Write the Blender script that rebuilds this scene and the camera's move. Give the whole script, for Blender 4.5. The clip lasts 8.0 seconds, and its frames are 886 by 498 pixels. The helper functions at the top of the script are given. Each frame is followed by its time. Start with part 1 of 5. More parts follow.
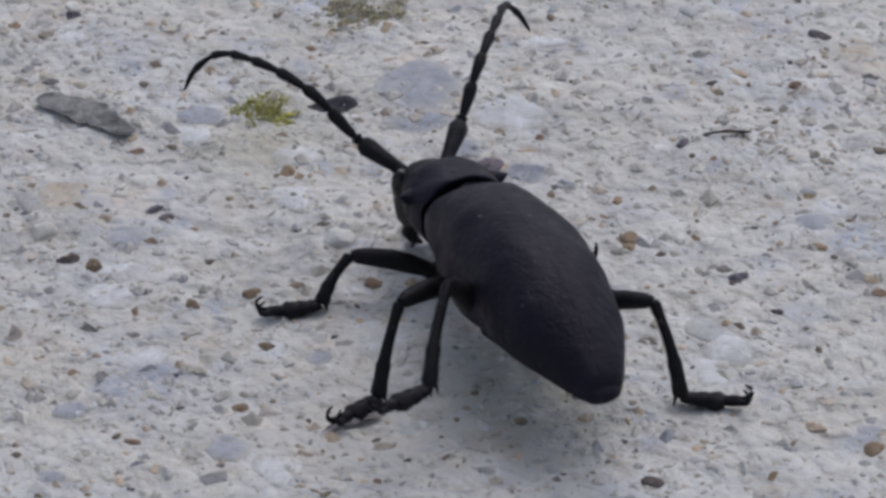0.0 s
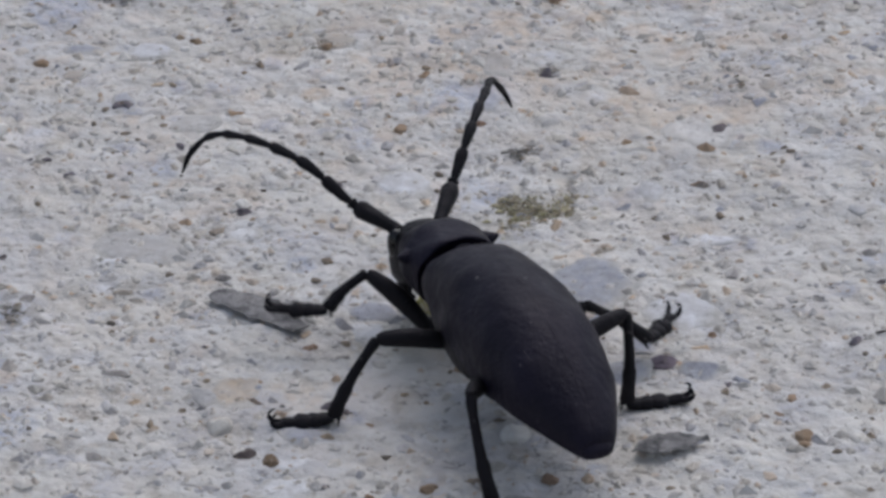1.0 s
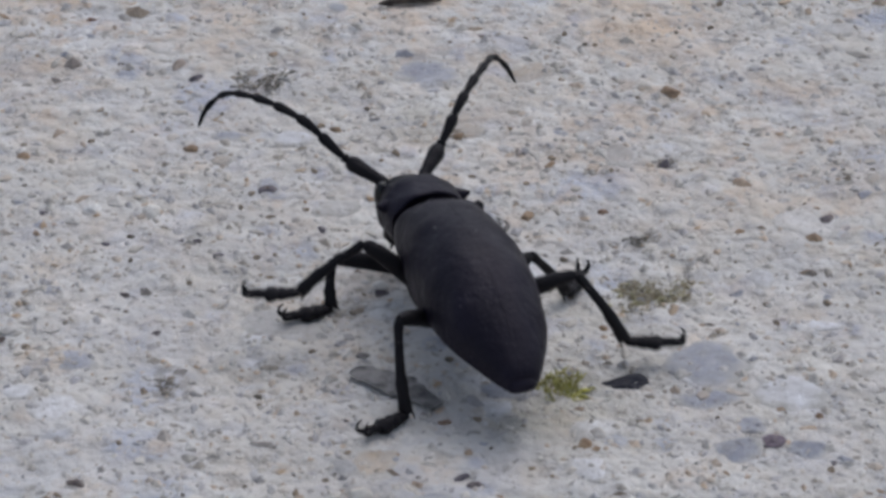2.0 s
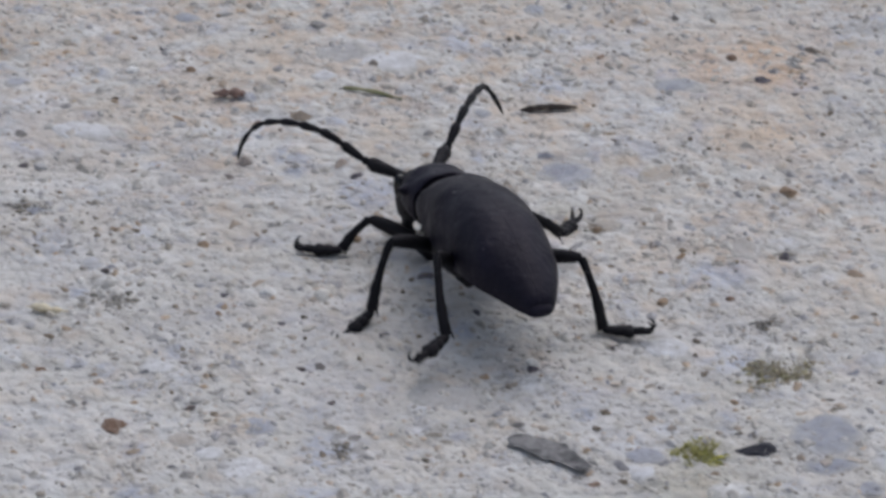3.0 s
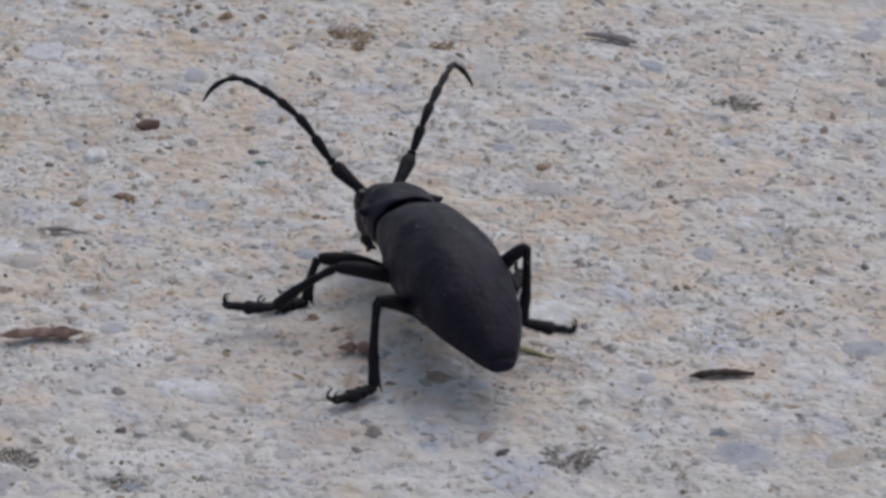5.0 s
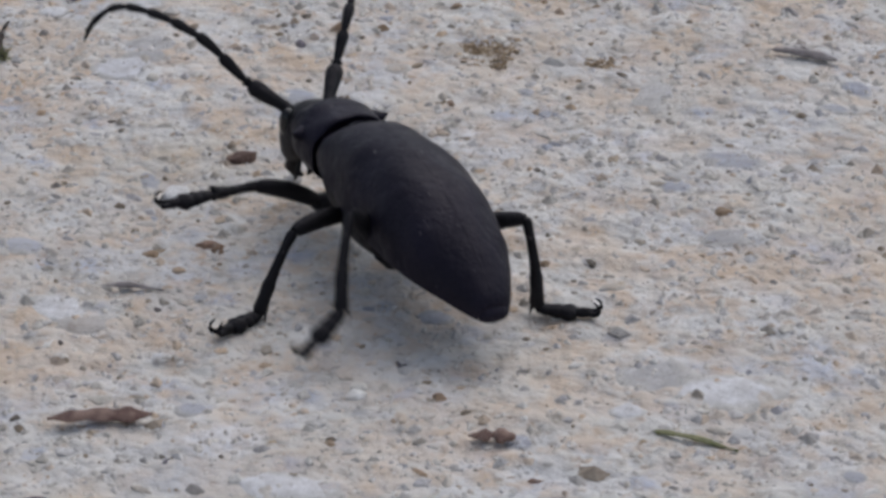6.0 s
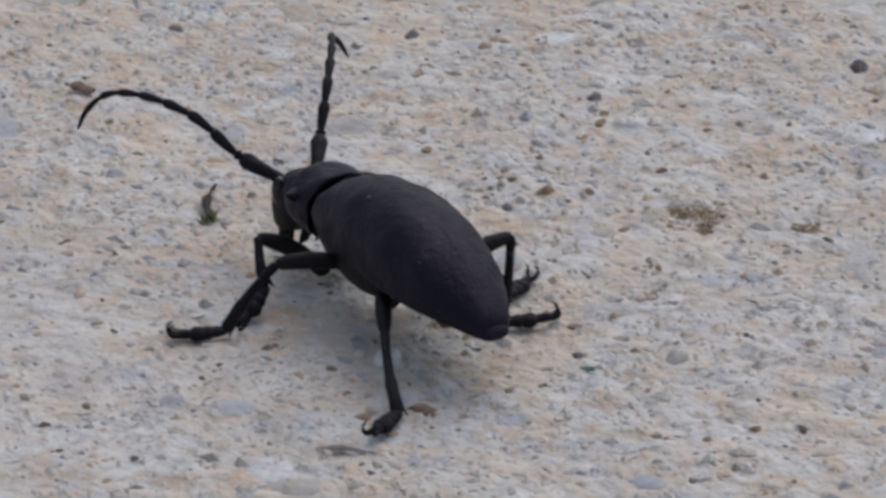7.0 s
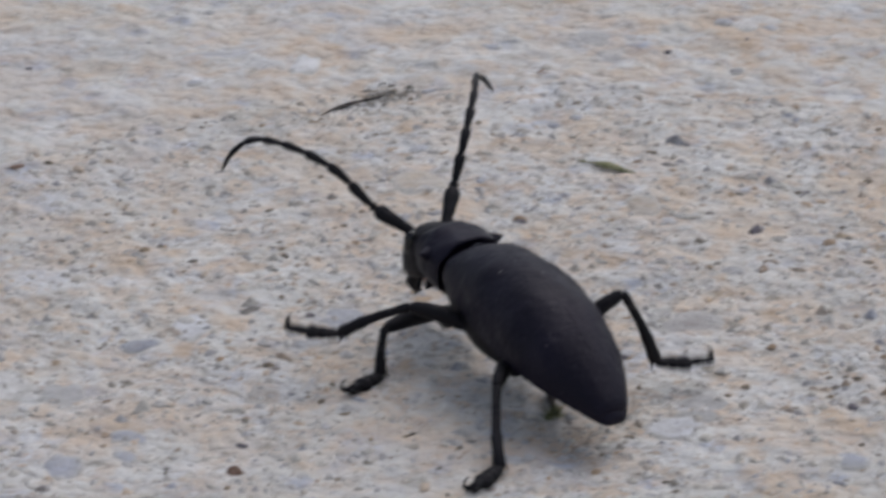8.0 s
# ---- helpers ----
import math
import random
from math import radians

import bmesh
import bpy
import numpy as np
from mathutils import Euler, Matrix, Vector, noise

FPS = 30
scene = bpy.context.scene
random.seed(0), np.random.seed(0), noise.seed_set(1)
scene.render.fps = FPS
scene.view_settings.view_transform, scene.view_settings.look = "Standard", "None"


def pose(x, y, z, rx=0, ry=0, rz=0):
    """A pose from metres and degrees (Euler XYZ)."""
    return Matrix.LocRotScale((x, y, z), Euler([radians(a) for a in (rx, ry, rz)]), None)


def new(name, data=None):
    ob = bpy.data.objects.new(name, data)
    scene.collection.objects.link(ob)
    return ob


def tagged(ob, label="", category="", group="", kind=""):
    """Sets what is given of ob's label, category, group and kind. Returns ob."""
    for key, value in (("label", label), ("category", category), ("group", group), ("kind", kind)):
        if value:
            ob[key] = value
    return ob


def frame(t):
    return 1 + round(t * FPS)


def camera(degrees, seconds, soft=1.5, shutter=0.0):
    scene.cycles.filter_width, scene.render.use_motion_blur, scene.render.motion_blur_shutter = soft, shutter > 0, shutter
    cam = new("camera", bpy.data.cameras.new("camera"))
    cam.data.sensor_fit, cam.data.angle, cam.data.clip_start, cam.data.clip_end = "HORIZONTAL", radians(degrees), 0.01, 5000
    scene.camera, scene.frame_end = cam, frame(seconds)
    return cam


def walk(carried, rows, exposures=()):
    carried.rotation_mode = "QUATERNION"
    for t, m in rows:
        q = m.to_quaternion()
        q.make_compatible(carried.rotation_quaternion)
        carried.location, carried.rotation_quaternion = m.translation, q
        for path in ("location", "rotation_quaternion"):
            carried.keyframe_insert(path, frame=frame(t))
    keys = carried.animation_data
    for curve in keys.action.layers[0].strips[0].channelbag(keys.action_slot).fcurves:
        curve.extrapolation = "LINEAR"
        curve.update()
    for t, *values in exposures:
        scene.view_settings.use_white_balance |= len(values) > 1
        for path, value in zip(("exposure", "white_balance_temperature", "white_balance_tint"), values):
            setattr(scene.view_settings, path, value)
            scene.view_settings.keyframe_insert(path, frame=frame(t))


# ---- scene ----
MM = 0.001


# ---- camera ----
def eye(x, y, z, turn, tilt, lean):
    """A camera at x, y, z (metres) that looks along +y, turned clockwise, tilted down and leaning, in degrees."""
    return pose(x, y, z, 0, 0, -turn) @ pose(0, 0, 0, 90 - tilt) @ pose(0, 0, 0, 0, 0, lean)


cam = camera(10.0, 8.0, soft=3.3, shutter=0.2)
PATH = [
    (0.0, 0.00000, -0.34992, 0.17533, -0.00, 32.15, -0.40),
    (0.1, -0.00033, -0.34901, 0.17500, 0.20, 32.12, -0.14),
    (0.2, -0.00066, -0.34811, 0.17466, 0.42, 31.76, 0.11),
    (0.3, -0.00099, -0.34720, 0.17883, 0.77, 32.72, -0.03),
    (0.4, -0.00132, -0.34629, 0.18300, 0.43, 32.76, -0.18),
    (0.5, -0.00164, -0.34539, 0.18497, 0.33, 32.71, -0.26),
    (0.6, -0.00256, -0.34650, 0.18041, 0.11, 31.32, -0.50),
    (0.7, -0.00347, -0.34760, 0.17808, -0.44, 30.73, -0.65),
    (0.8, -0.00438, -0.34871, 0.17574, -1.16, 30.12, -0.79),
    (0.9, -0.00529, -0.34982, 0.17537, -0.96, 30.05, -0.77),
    (1.0, -0.00620, -0.35092, 0.17498, -1.04, 29.77, -0.76),
    (1.1, -0.00591, -0.34995, 0.17771, -1.25, 30.45, -0.87),
    (1.2, -0.00562, -0.34897, 0.18045, -1.14, 30.94, -0.98),
    (1.3, -0.00533, -0.34800, 0.18062, -1.13, 30.61, -0.84),
    (1.4, -0.00504, -0.34703, 0.18079, -1.08, 30.88, -0.70),
    (1.5, -0.00475, -0.34605, 0.18397, -1.33, 31.16, -0.35),
    (1.6, -0.00559, -0.35100, 0.17953, -1.74, 30.34, -1.19),
    (1.7, -0.00643, -0.35596, 0.18433, -2.26, 30.48, -0.90),
    (1.8, -0.00727, -0.36091, 0.18913, -2.16, 30.57, -0.60),
    (1.9, -0.00810, -0.36586, 0.18985, -2.34, 29.96, -0.57),
    (2.0, -0.00894, -0.37082, 0.19058, -2.12, 29.40, -0.52),
    (2.1, -0.00965, -0.38051, 0.19789, -1.91, 29.76, -0.34),
    (2.2, -0.01036, -0.39020, 0.20521, -1.71, 29.79, -0.17),
    (3.3, -0.02006, -0.40944, 0.20993, -3.19, 27.60, 0.02),
    (3.4, -0.01811, -0.40764, 0.21356, -3.77, 28.11, -0.05),
    (3.5, -0.01616, -0.40585, 0.21718, -4.04, 28.32, -0.12),
    (3.6, -0.01722, -0.40630, 0.21499, -3.99, 28.26, 0.23),
    (3.7, -0.01828, -0.40675, 0.21279, -3.36, 27.88, 0.57),
    (3.8, -0.01934, -0.40720, 0.21337, -3.24, 28.22, 0.60),
    (3.9, -0.02040, -0.40765, 0.21361, -3.06, 28.12, 0.69),
    (4.0, -0.02146, -0.40810, 0.21385, -2.92, 27.75, 0.79),
    (4.1, -0.02096, -0.40728, 0.21422, -3.03, 27.58, 0.76),
    (4.2, -0.02045, -0.40645, 0.21461, -3.02, 27.42, 0.74),
    (4.3, -0.01995, -0.40563, 0.21628, -3.23, 27.79, 0.70),
    (4.4, -0.01944, -0.40481, 0.21793, -3.22, 27.75, 0.67),
    (4.5, -0.01894, -0.40399, 0.22151, -3.40, 27.90, 0.53),
    (4.6, -0.02091, -0.39200, 0.21571, -3.22, 27.54, 0.59),
    (4.7, -0.02289, -0.38000, 0.20991, -3.22, 27.36, 0.65),
    (5.8, -0.03371, -0.28885, 0.16376, -4.15, 26.70, 0.65),
    (5.9, -0.03278, -0.28302, 0.16179, -4.83, 26.66, 0.37),
    (6.0, -0.03185, -0.27720, 0.15981, -5.28, 26.78, 0.09),
    (6.1, -0.03280, -0.27750, 0.15856, -5.13, 26.18, 0.20),
    (6.2, -0.03375, -0.27780, 0.15731, -5.21, 25.81, 0.30),
    (6.3, -0.03470, -0.27810, 0.15873, -5.36, 25.92, 0.15),
    (6.4, -0.03565, -0.27840, 0.16015, -5.56, 25.74, 0.02),
    (6.5, -0.03660, -0.27870, 0.16020, -5.72, 25.39, -0.00),
    (6.6, -0.03671, -0.27867, 0.16060, -6.19, 25.20, -0.10),
    (6.7, -0.03682, -0.27864, 0.16082, -6.48, 25.15, -0.15),
    (6.8, -0.03693, -0.27861, 0.16106, -6.55, 25.13, -0.20),
    (6.9, -0.03704, -0.27858, 0.16126, -6.79, 25.30, -0.27),
    (7.0, -0.03715, -0.27855, 0.16146, -6.97, 25.10, -0.35),
    (7.1, -0.03753, -0.27853, 0.16134, -7.30, 24.87, -0.27),
    (7.2, -0.03791, -0.27851, 0.16122, -7.35, 24.45, -0.19),
    (7.3, -0.03829, -0.27849, 0.16285, -7.77, 24.63, -0.23),
    (7.4, -0.03866, -0.27847, 0.16450, -8.06, 24.82, -0.28),
    (7.5, -0.03904, -0.27845, 0.16587, -8.35, 24.84, -0.25),
    (7.6, -0.03934, -0.27837, 0.16389, -8.63, 24.29, -0.21),
    (7.7, -0.03963, -0.27829, 0.16641, -8.74, 24.37, -0.43),
    (7.8, -0.03992, -0.27821, 0.16894, -9.44, 24.17, -0.66),
    (7.9, -0.04021, -0.27813, 0.16666, -10.01, 23.45, -0.83),
    (8.0, -0.04051, -0.27806, 0.16437, -10.70, 23.29, -1.00),
]
EXPOSURE = -0.29
# the picture starts a little cooler and turns neutral
TINTS = [(0.0, EXPOSURE, 6340, 10), (2.2, EXPOSURE, 6370, 10), (4.0, EXPOSURE, 6430, 10), (5.8, EXPOSURE, 6480, 10), (8.0, EXPOSURE, 6480, 10)]
walk(cam, [(t, eye(*p)) for t, *p in PATH], TINTS)

# ---- light: an overcast sky, softly brighter from one side ----
SUN_UP, SUN_TURN = radians(60), radians(25)
world = bpy.data.worlds.new("overcast_sky")
scene.world = world
world.use_nodes = True
wn = world.node_tree.nodes
sky = wn.new("ShaderNodeTexSky")
sky.sky_type, sky.sun_disc = "NISHITA", False
sky.sun_elevation, sky.sun_rotation = SUN_UP, SUN_TURN
sky.air_density, sky.dust_density, sky.ozone_density = 0.97, 3.2, 0.95
wn["Background"].inputs["Strength"].default_value = 0.15
cloud = wn.new("ShaderNodeHueSaturation")
cloud.inputs["Saturation"].default_value = 0.66
world.node_tree.links.new(sky.outputs["Color"], cloud.inputs["Color"])
world.node_tree.links.new(cloud.outputs["Color"], wn["Background"].inputs["Color"])
sun = new("sun", bpy.data.lights.new("sun", "SUN"))
sun.data.energy, sun.data.angle, sun.data.color = 0.8, radians(75), (0.86, 0.92, 1.0)
sun.matrix_world = pose(0, 0, 2, 0, 0, 0) @ Matrix.Rotation(-SUN_TURN, 4, "Z") @ Matrix.Rotation(-(math.pi / 2 - SUN_UP), 4, "X")


# ---- materials ----
class Nodes:
    """Short names for building a node material."""

    def __init__(self, name, roughness=0.8, specular=0.3):
        self.mat = bpy.data.materials.new(name)
        self.mat.use_nodes = True
        self.tree = self.mat.node_tree
        self.bsdf = self.tree.nodes["Principled BSDF"]
        self.bsdf.inputs["Roughness"].default_value = roughness
        self.bsdf.inputs["Specular IOR Level"].default_value = specular
        self.coord = self.tree.nodes.new("ShaderNodeTexCoord").outputs["Object"]

    def put(self, socket, value):
        if isinstance(value, bpy.types.NodeSocket):
            self.tree.links.new(value, socket)
        elif isinstance(value, tuple) and len(value) == 3 and len(socket.default_value) == 4:
            socket.default_value = (*value, 1)
        else:
            socket.default_value = value

    def world(self):
        return self.tree.nodes.new("ShaderNodeNewGeometry").outputs["Position"]

    def noise(self, per_mm, detail=3.0, rough=0.55, warp=0.0, at=None):
        n = self.tree.nodes.new("ShaderNodeTexNoise")
        self.put(n.inputs["Vector"], at or self.coord)
        n.inputs["Scale"].default_value = per_mm * 1000
        n.inputs["Detail"].default_value = detail
        n.inputs["Roughness"].default_value = rough
        n.inputs["Distortion"].default_value = warp
        return n.outputs["Fac"]

    def cells(self, per_mm, at=None, feature="F1", rand=1.0):
        n = self.tree.nodes.new("ShaderNodeTexVoronoi")
        n.feature = feature
        self.put(n.inputs["Vector"], at or self.coord)
        n.inputs["Scale"].default_value = per_mm * 1000
        n.inputs["Randomness"].default_value = rand
        return n

    def ramp(self, fac, *stops):
        n = self.tree.nodes.new("ShaderNodeValToRGB")
        e = n.color_ramp.elements
        for i, (p, c) in enumerate(stops):
            s = e[i] if i < 2 else e.new(p)
            s.position = p
            s.color = (c, c, c, 1) if isinstance(c, (int, float)) else (*c, 1)
        self.put(n.inputs["Fac"], fac)
        return n.outputs["Color"]

    def mix(self, fac, a, b, how="MIX"):
        n = self.tree.nodes.new("ShaderNodeMix")
        n.data_type, n.blend_type = "RGBA", how
        self.put(n.inputs["Factor"], fac)
        self.put(n.inputs["A"], a)
        self.put(n.inputs["B"], b)
        return n.outputs["Result"]

    def sums(self, how, a, b):
        n = self.tree.nodes.new("ShaderNodeMath")
        n.operation = how
        self.put(n.inputs[0], a)
        self.put(n.inputs[1], b)
        return n.outputs[0]

    def split(self, colour):
        n = self.tree.nodes.new("ShaderNodeSeparateColor")
        self.put(n.inputs[0], colour)
        return n.outputs

    def warped(self, per_mm, by_mm):
        n = self.tree.nodes.new("ShaderNodeTexNoise")
        self.put(n.inputs["Vector"], self.coord)
        n.inputs["Scale"].default_value = per_mm * 1000
        n.inputs["Detail"].default_value = 2
        v = self.tree.nodes.new("ShaderNodeVectorMath")
        v.operation = "MULTIPLY_ADD"
        self.put(v.inputs[0], n.outputs["Color"])
        v.inputs[1].default_value = (by_mm * MM,) * 3
        self.put(v.inputs[2], self.coord)
        return v.outputs[0]

    def moved(self, at, seed):
        v = self.tree.nodes.new("ShaderNodeVectorMath")
        v.operation = "ADD"
        self.put(v.inputs[0], at)
        v.inputs[1].default_value = (0.37 * seed, -0.53 * seed, 0.21 * seed)
        return v.outputs[0]

    def bump(self, height, mm, strength=1.0, under=None):
        n = self.tree.nodes.new("ShaderNodeBump")
        n.inputs["Strength"].default_value = strength
        n.inputs["Distance"].default_value = mm * MM
        self.put(n.inputs["Height"], height)
        if under:
            self.put(n.inputs["Normal"], under)
        return n.outputs["Normal"]

    def done(self, colour, normal=None, roughness=None):
        self.put(self.bsdf.inputs["Base Color"], colour)
        if normal:
            self.put(self.bsdf.inputs["Normal"], normal)
        if roughness is not None:
            self.put(self.bsdf.inputs["Roughness"], roughness)
        return self.mat


def concrete():
    m = Nodes("weathered_concrete", 0.92, 0.15)
    wander = m.warped(0.5, 0.7)

    def patches(per_mm, seed, lo, hi, amount, detail=4, rough=0.6):
        """Soft-edged blots of their own pattern."""
        return m.ramp(m.noise(per_mm, detail, rough, 0.0, m.moved(wander, seed)), (lo, 0), (hi, amount))

    base = m.mix(m.ramp(m.noise(0.05, 5, 0.6), (0.38, 0), (0.62, 1)), (0.560, 0.532, 0.487), (0.615, 0.597, 0.567))
    # cement of several tones, some millimetres across
    base = m.mix(patches(0.09, 1, 0.46, 0.64, 0.6), base, (0.53, 0.525, 0.545))
    base = m.mix(patches(0.13, 2, 0.50, 0.66, 0.7), base, (0.68, 0.665, 0.64))
    base = m.mix(patches(0.20, 3, 0.55, 0.66, 0.7), base, (0.44, 0.445, 0.49))
    base = m.mix(patches(0.34, 4, 0.56, 0.68, 0.6), base, (0.71, 0.70, 0.69))
    base = m.mix(patches(0.42, 5, 0.57, 0.66, 0.6), base, (0.45, 0.41, 0.36))
    # sand grains of differing tone
    for per, amount in ((0.7, 0.22), (1.5, 0.12)):
        v = m.cells(per, m.warped(per * 1.3, 0.5 / per))
        q = m.split(v.outputs["Color"])
        tone = m.ramp(q[0], (0.0, (0.36, 0.33, 0.30)), (0.15, (0.46, 0.44, 0.42)), (0.35, (0.56, 0.53, 0.49)), (0.6, (0.55, 0.545, 0.56)), (0.8, (0.67, 0.655, 0.63)), (0.92, (0.70, 0.69, 0.68)), (1.0, (0.56, 0.43, 0.31)))
        body = m.ramp(v.outputs["Distance"], (0.2, amount), (0.62, 0.05))
        base = m.mix(body, base, tone)
    # flush aggregate with ragged edges
    for per, lo, hi, tone, by in ((0.13, 0.26, 0.40, 0.66, 3.4), (0.30, 0.24, 0.42, 0.62, 1.6)):
        v = m.cells(per, m.warped(0.22 / per * 0.12, by))
        r = m.split(v.outputs["Color"])
        inside = m.ramp(v.outputs["Distance"], (lo, 1), (hi, 0))
        pick = m.ramp(r[0], (tone, 0), (tone + 0.02, 1))
        stone = m.ramp(r[1], (0.0, (0.36, 0.38, 0.45)), (0.3, (0.46, 0.48, 0.55)), (0.5, (0.73, 0.72, 0.72)), (0.7, (0.56, 0.46, 0.36)), (0.85, (0.40, 0.39, 0.40)), (1.0, (0.68, 0.66, 0.62)))
        ragged = m.ramp(m.noise(0.7, 5, 0.7), (0.38, 0.15), (0.56, 0.85))
        base = m.mix(m.sums("MULTIPLY", m.sums("MULTIPLY", inside, pick), ragged), base, stone)
    # single ochre stains a few millimetres across, dark at their heart
    v = m.cells(0.105, m.warped(0.3, 3.0))
    r = m.split(v.outputs["Color"])
    pick = m.ramp(r[2], (0.66, 0), (0.70, 1))
    ragged = m.ramp(m.noise(0.55, 5, 0.7, 0.0, m.moved(m.coord, 21)), (0.42, 0.1), (0.58, 0.8))
    spot = m.sums("MULTIPLY", m.sums("MULTIPLY", m.ramp(v.outputs["Distance"], (0.10, 1), (0.34, 0)), pick), ragged)
    base = m.mix(spot, base, m.mix(m.ramp(v.outputs["Distance"], (0.06, 0), (0.16, 1)), (0.36, 0.25, 0.16), (0.59, 0.47, 0.35)))
    # rusty stains and ochre grains, in drifts
    away = m.tree.nodes.new("ShaderNodeVectorMath")
    away.operation = "DISTANCE"
    m.put(away.inputs[0], m.coord)
    away.inputs[1].default_value = (-80 * MM, 100 * MM, 0)
    rusty = m.ramp(m.sums("DIVIDE", away.outputs["Value"], 0.26), (0.0, 0.5), (0.85, 0.0))
    drift_mask = m.ramp(m.sums("ADD", m.sums("SUBTRACT", rusty, 0.24), m.noise(0.022, 5, 0.65)), (0.40, 0.12), (0.70, 0.9))
    rust = m.sums("MULTIPLY", drift_mask, patches(0.13, 6, 0.47, 0.62, 0.75))
    base = m.mix(rust, base, (0.60, 0.48, 0.37))
    rust = m.sums("MULTIPLY", drift_mask, patches(0.30, 7, 0.52, 0.63, 0.75))
    base = m.mix(rust, base, (0.57, 0.44, 0.33))
    rust = m.sums("MULTIPLY", drift_mask, patches(0.9, 8, 0.60, 0.68, 0.75))
    base = m.mix(rust, base, (0.40, 0.27, 0.17))
    # ochre sand grains, thick where the drifts lie
    for per, lo, hi in ((0.125, 0.50, 0.55), (0.22, 0.55, 0.6), (0.42, 0.62, 0.66)):
        v = m.cells(per, m.warped(per * 2.2, 0.8 / per))
        r = m.split(v.outputs["Color"])
        grain = m.sums("MULTIPLY", m.ramp(v.outputs["Distance"], (0.12, 0.6), (0.40, 0)), m.ramp(r[1], (lo, 0), (hi, 1)))
        base = m.mix(m.sums("MULTIPLY", grain, m.ramp(drift_mask, (0.2, 0), (0.75, 1))), base, m.mix(r[0], (0.49, 0.36, 0.245), (0.61, 0.49, 0.385)))
    # broader stains: rust, and darker olive, brown and grey patches
    for x, y, r, tint, amount in ((-7, 20, 11, (0.60, 0.46, 0.35), 1.0), (-5, 6, 8, (0.60, 0.48, 0.37), 0.9), (-27, 46, 7, (0.60, 0.47, 0.36), 0.8), (-6, 41, 7, (0.60, 0.47, 0.36), 0.7),
                                  (5, -89, 8, (0.33, 0.31, 0.22), 0.5), (-12, -57, 7, (0.36, 0.34, 0.24), 0.4), (-82, 51, 8, (0.40, 0.34, 0.25), 0.4), (-26, -68, 6, (0.36, 0.34, 0.34), 0.4), (-24, -11, 4, (0.40, 0.37, 0.30), 0.4)):
        gap = m.tree.nodes.new("ShaderNodeVectorMath")
        gap.operation = "DISTANCE"
        m.put(gap.inputs[0], m.warped(0.16, 7.0))
        gap.inputs[1].default_value = ((x + 3.5) * MM, (y + 3.5) * MM, 3.5 * MM)
        reach = m.ramp(m.sums("DIVIDE", gap.outputs["Value"], r * MM), (0.35, 1), (1.0, 0))
        ragged = m.ramp(m.noise(0.32, 5, 0.65, 0.0, m.moved(m.coord, x)), (0.38, 0.15), (0.58, amount))
        base = m.mix(m.sums("MULTIPLY", reach, ragged), base, tint)
    # grey-brown dirt in the pores, in clusters
    crowd = m.ramp(m.noise(0.16, 4, 0.65), (0.40, 0.25), (0.62, 1))
    dirt = m.sums("MULTIPLY", patches(0.55, 9, 0.59, 0.68, 0.75), crowd)
    base = m.mix(dirt, base, (0.26, 0.23, 0.19))
    crowd = m.sums("MULTIPLY", crowd, m.ramp(rusty, (0.12, 1), (0.36, 0.45)))
    pit = m.sums("MULTIPLY", m.ramp(m.noise(0.95, 3, 0.6, 0.5), (0.61, 0), (0.67, 1)), crowd)
    base = m.mix(m.sums("MULTIPLY", pit, 0.75), base, (0.18, 0.165, 0.155))
    relief = m.sums("SUBTRACT", m.sums("ADD", m.noise(0.7, 4, 0.6), m.sums("MULTIPLY", m.cells(0.8).outputs["Distance"], -0.6)), m.sums("MULTIPLY", pit, 0.4))
    n = m.bump(m.noise(0.14, 3, 0.5), 1.9, 0.85)
    n = m.bump(m.noise(0.40, 3, 0.5), 0.9, 0.8, n)
    return m.done(base, m.bump(relief, 0.42, 0.9, n))


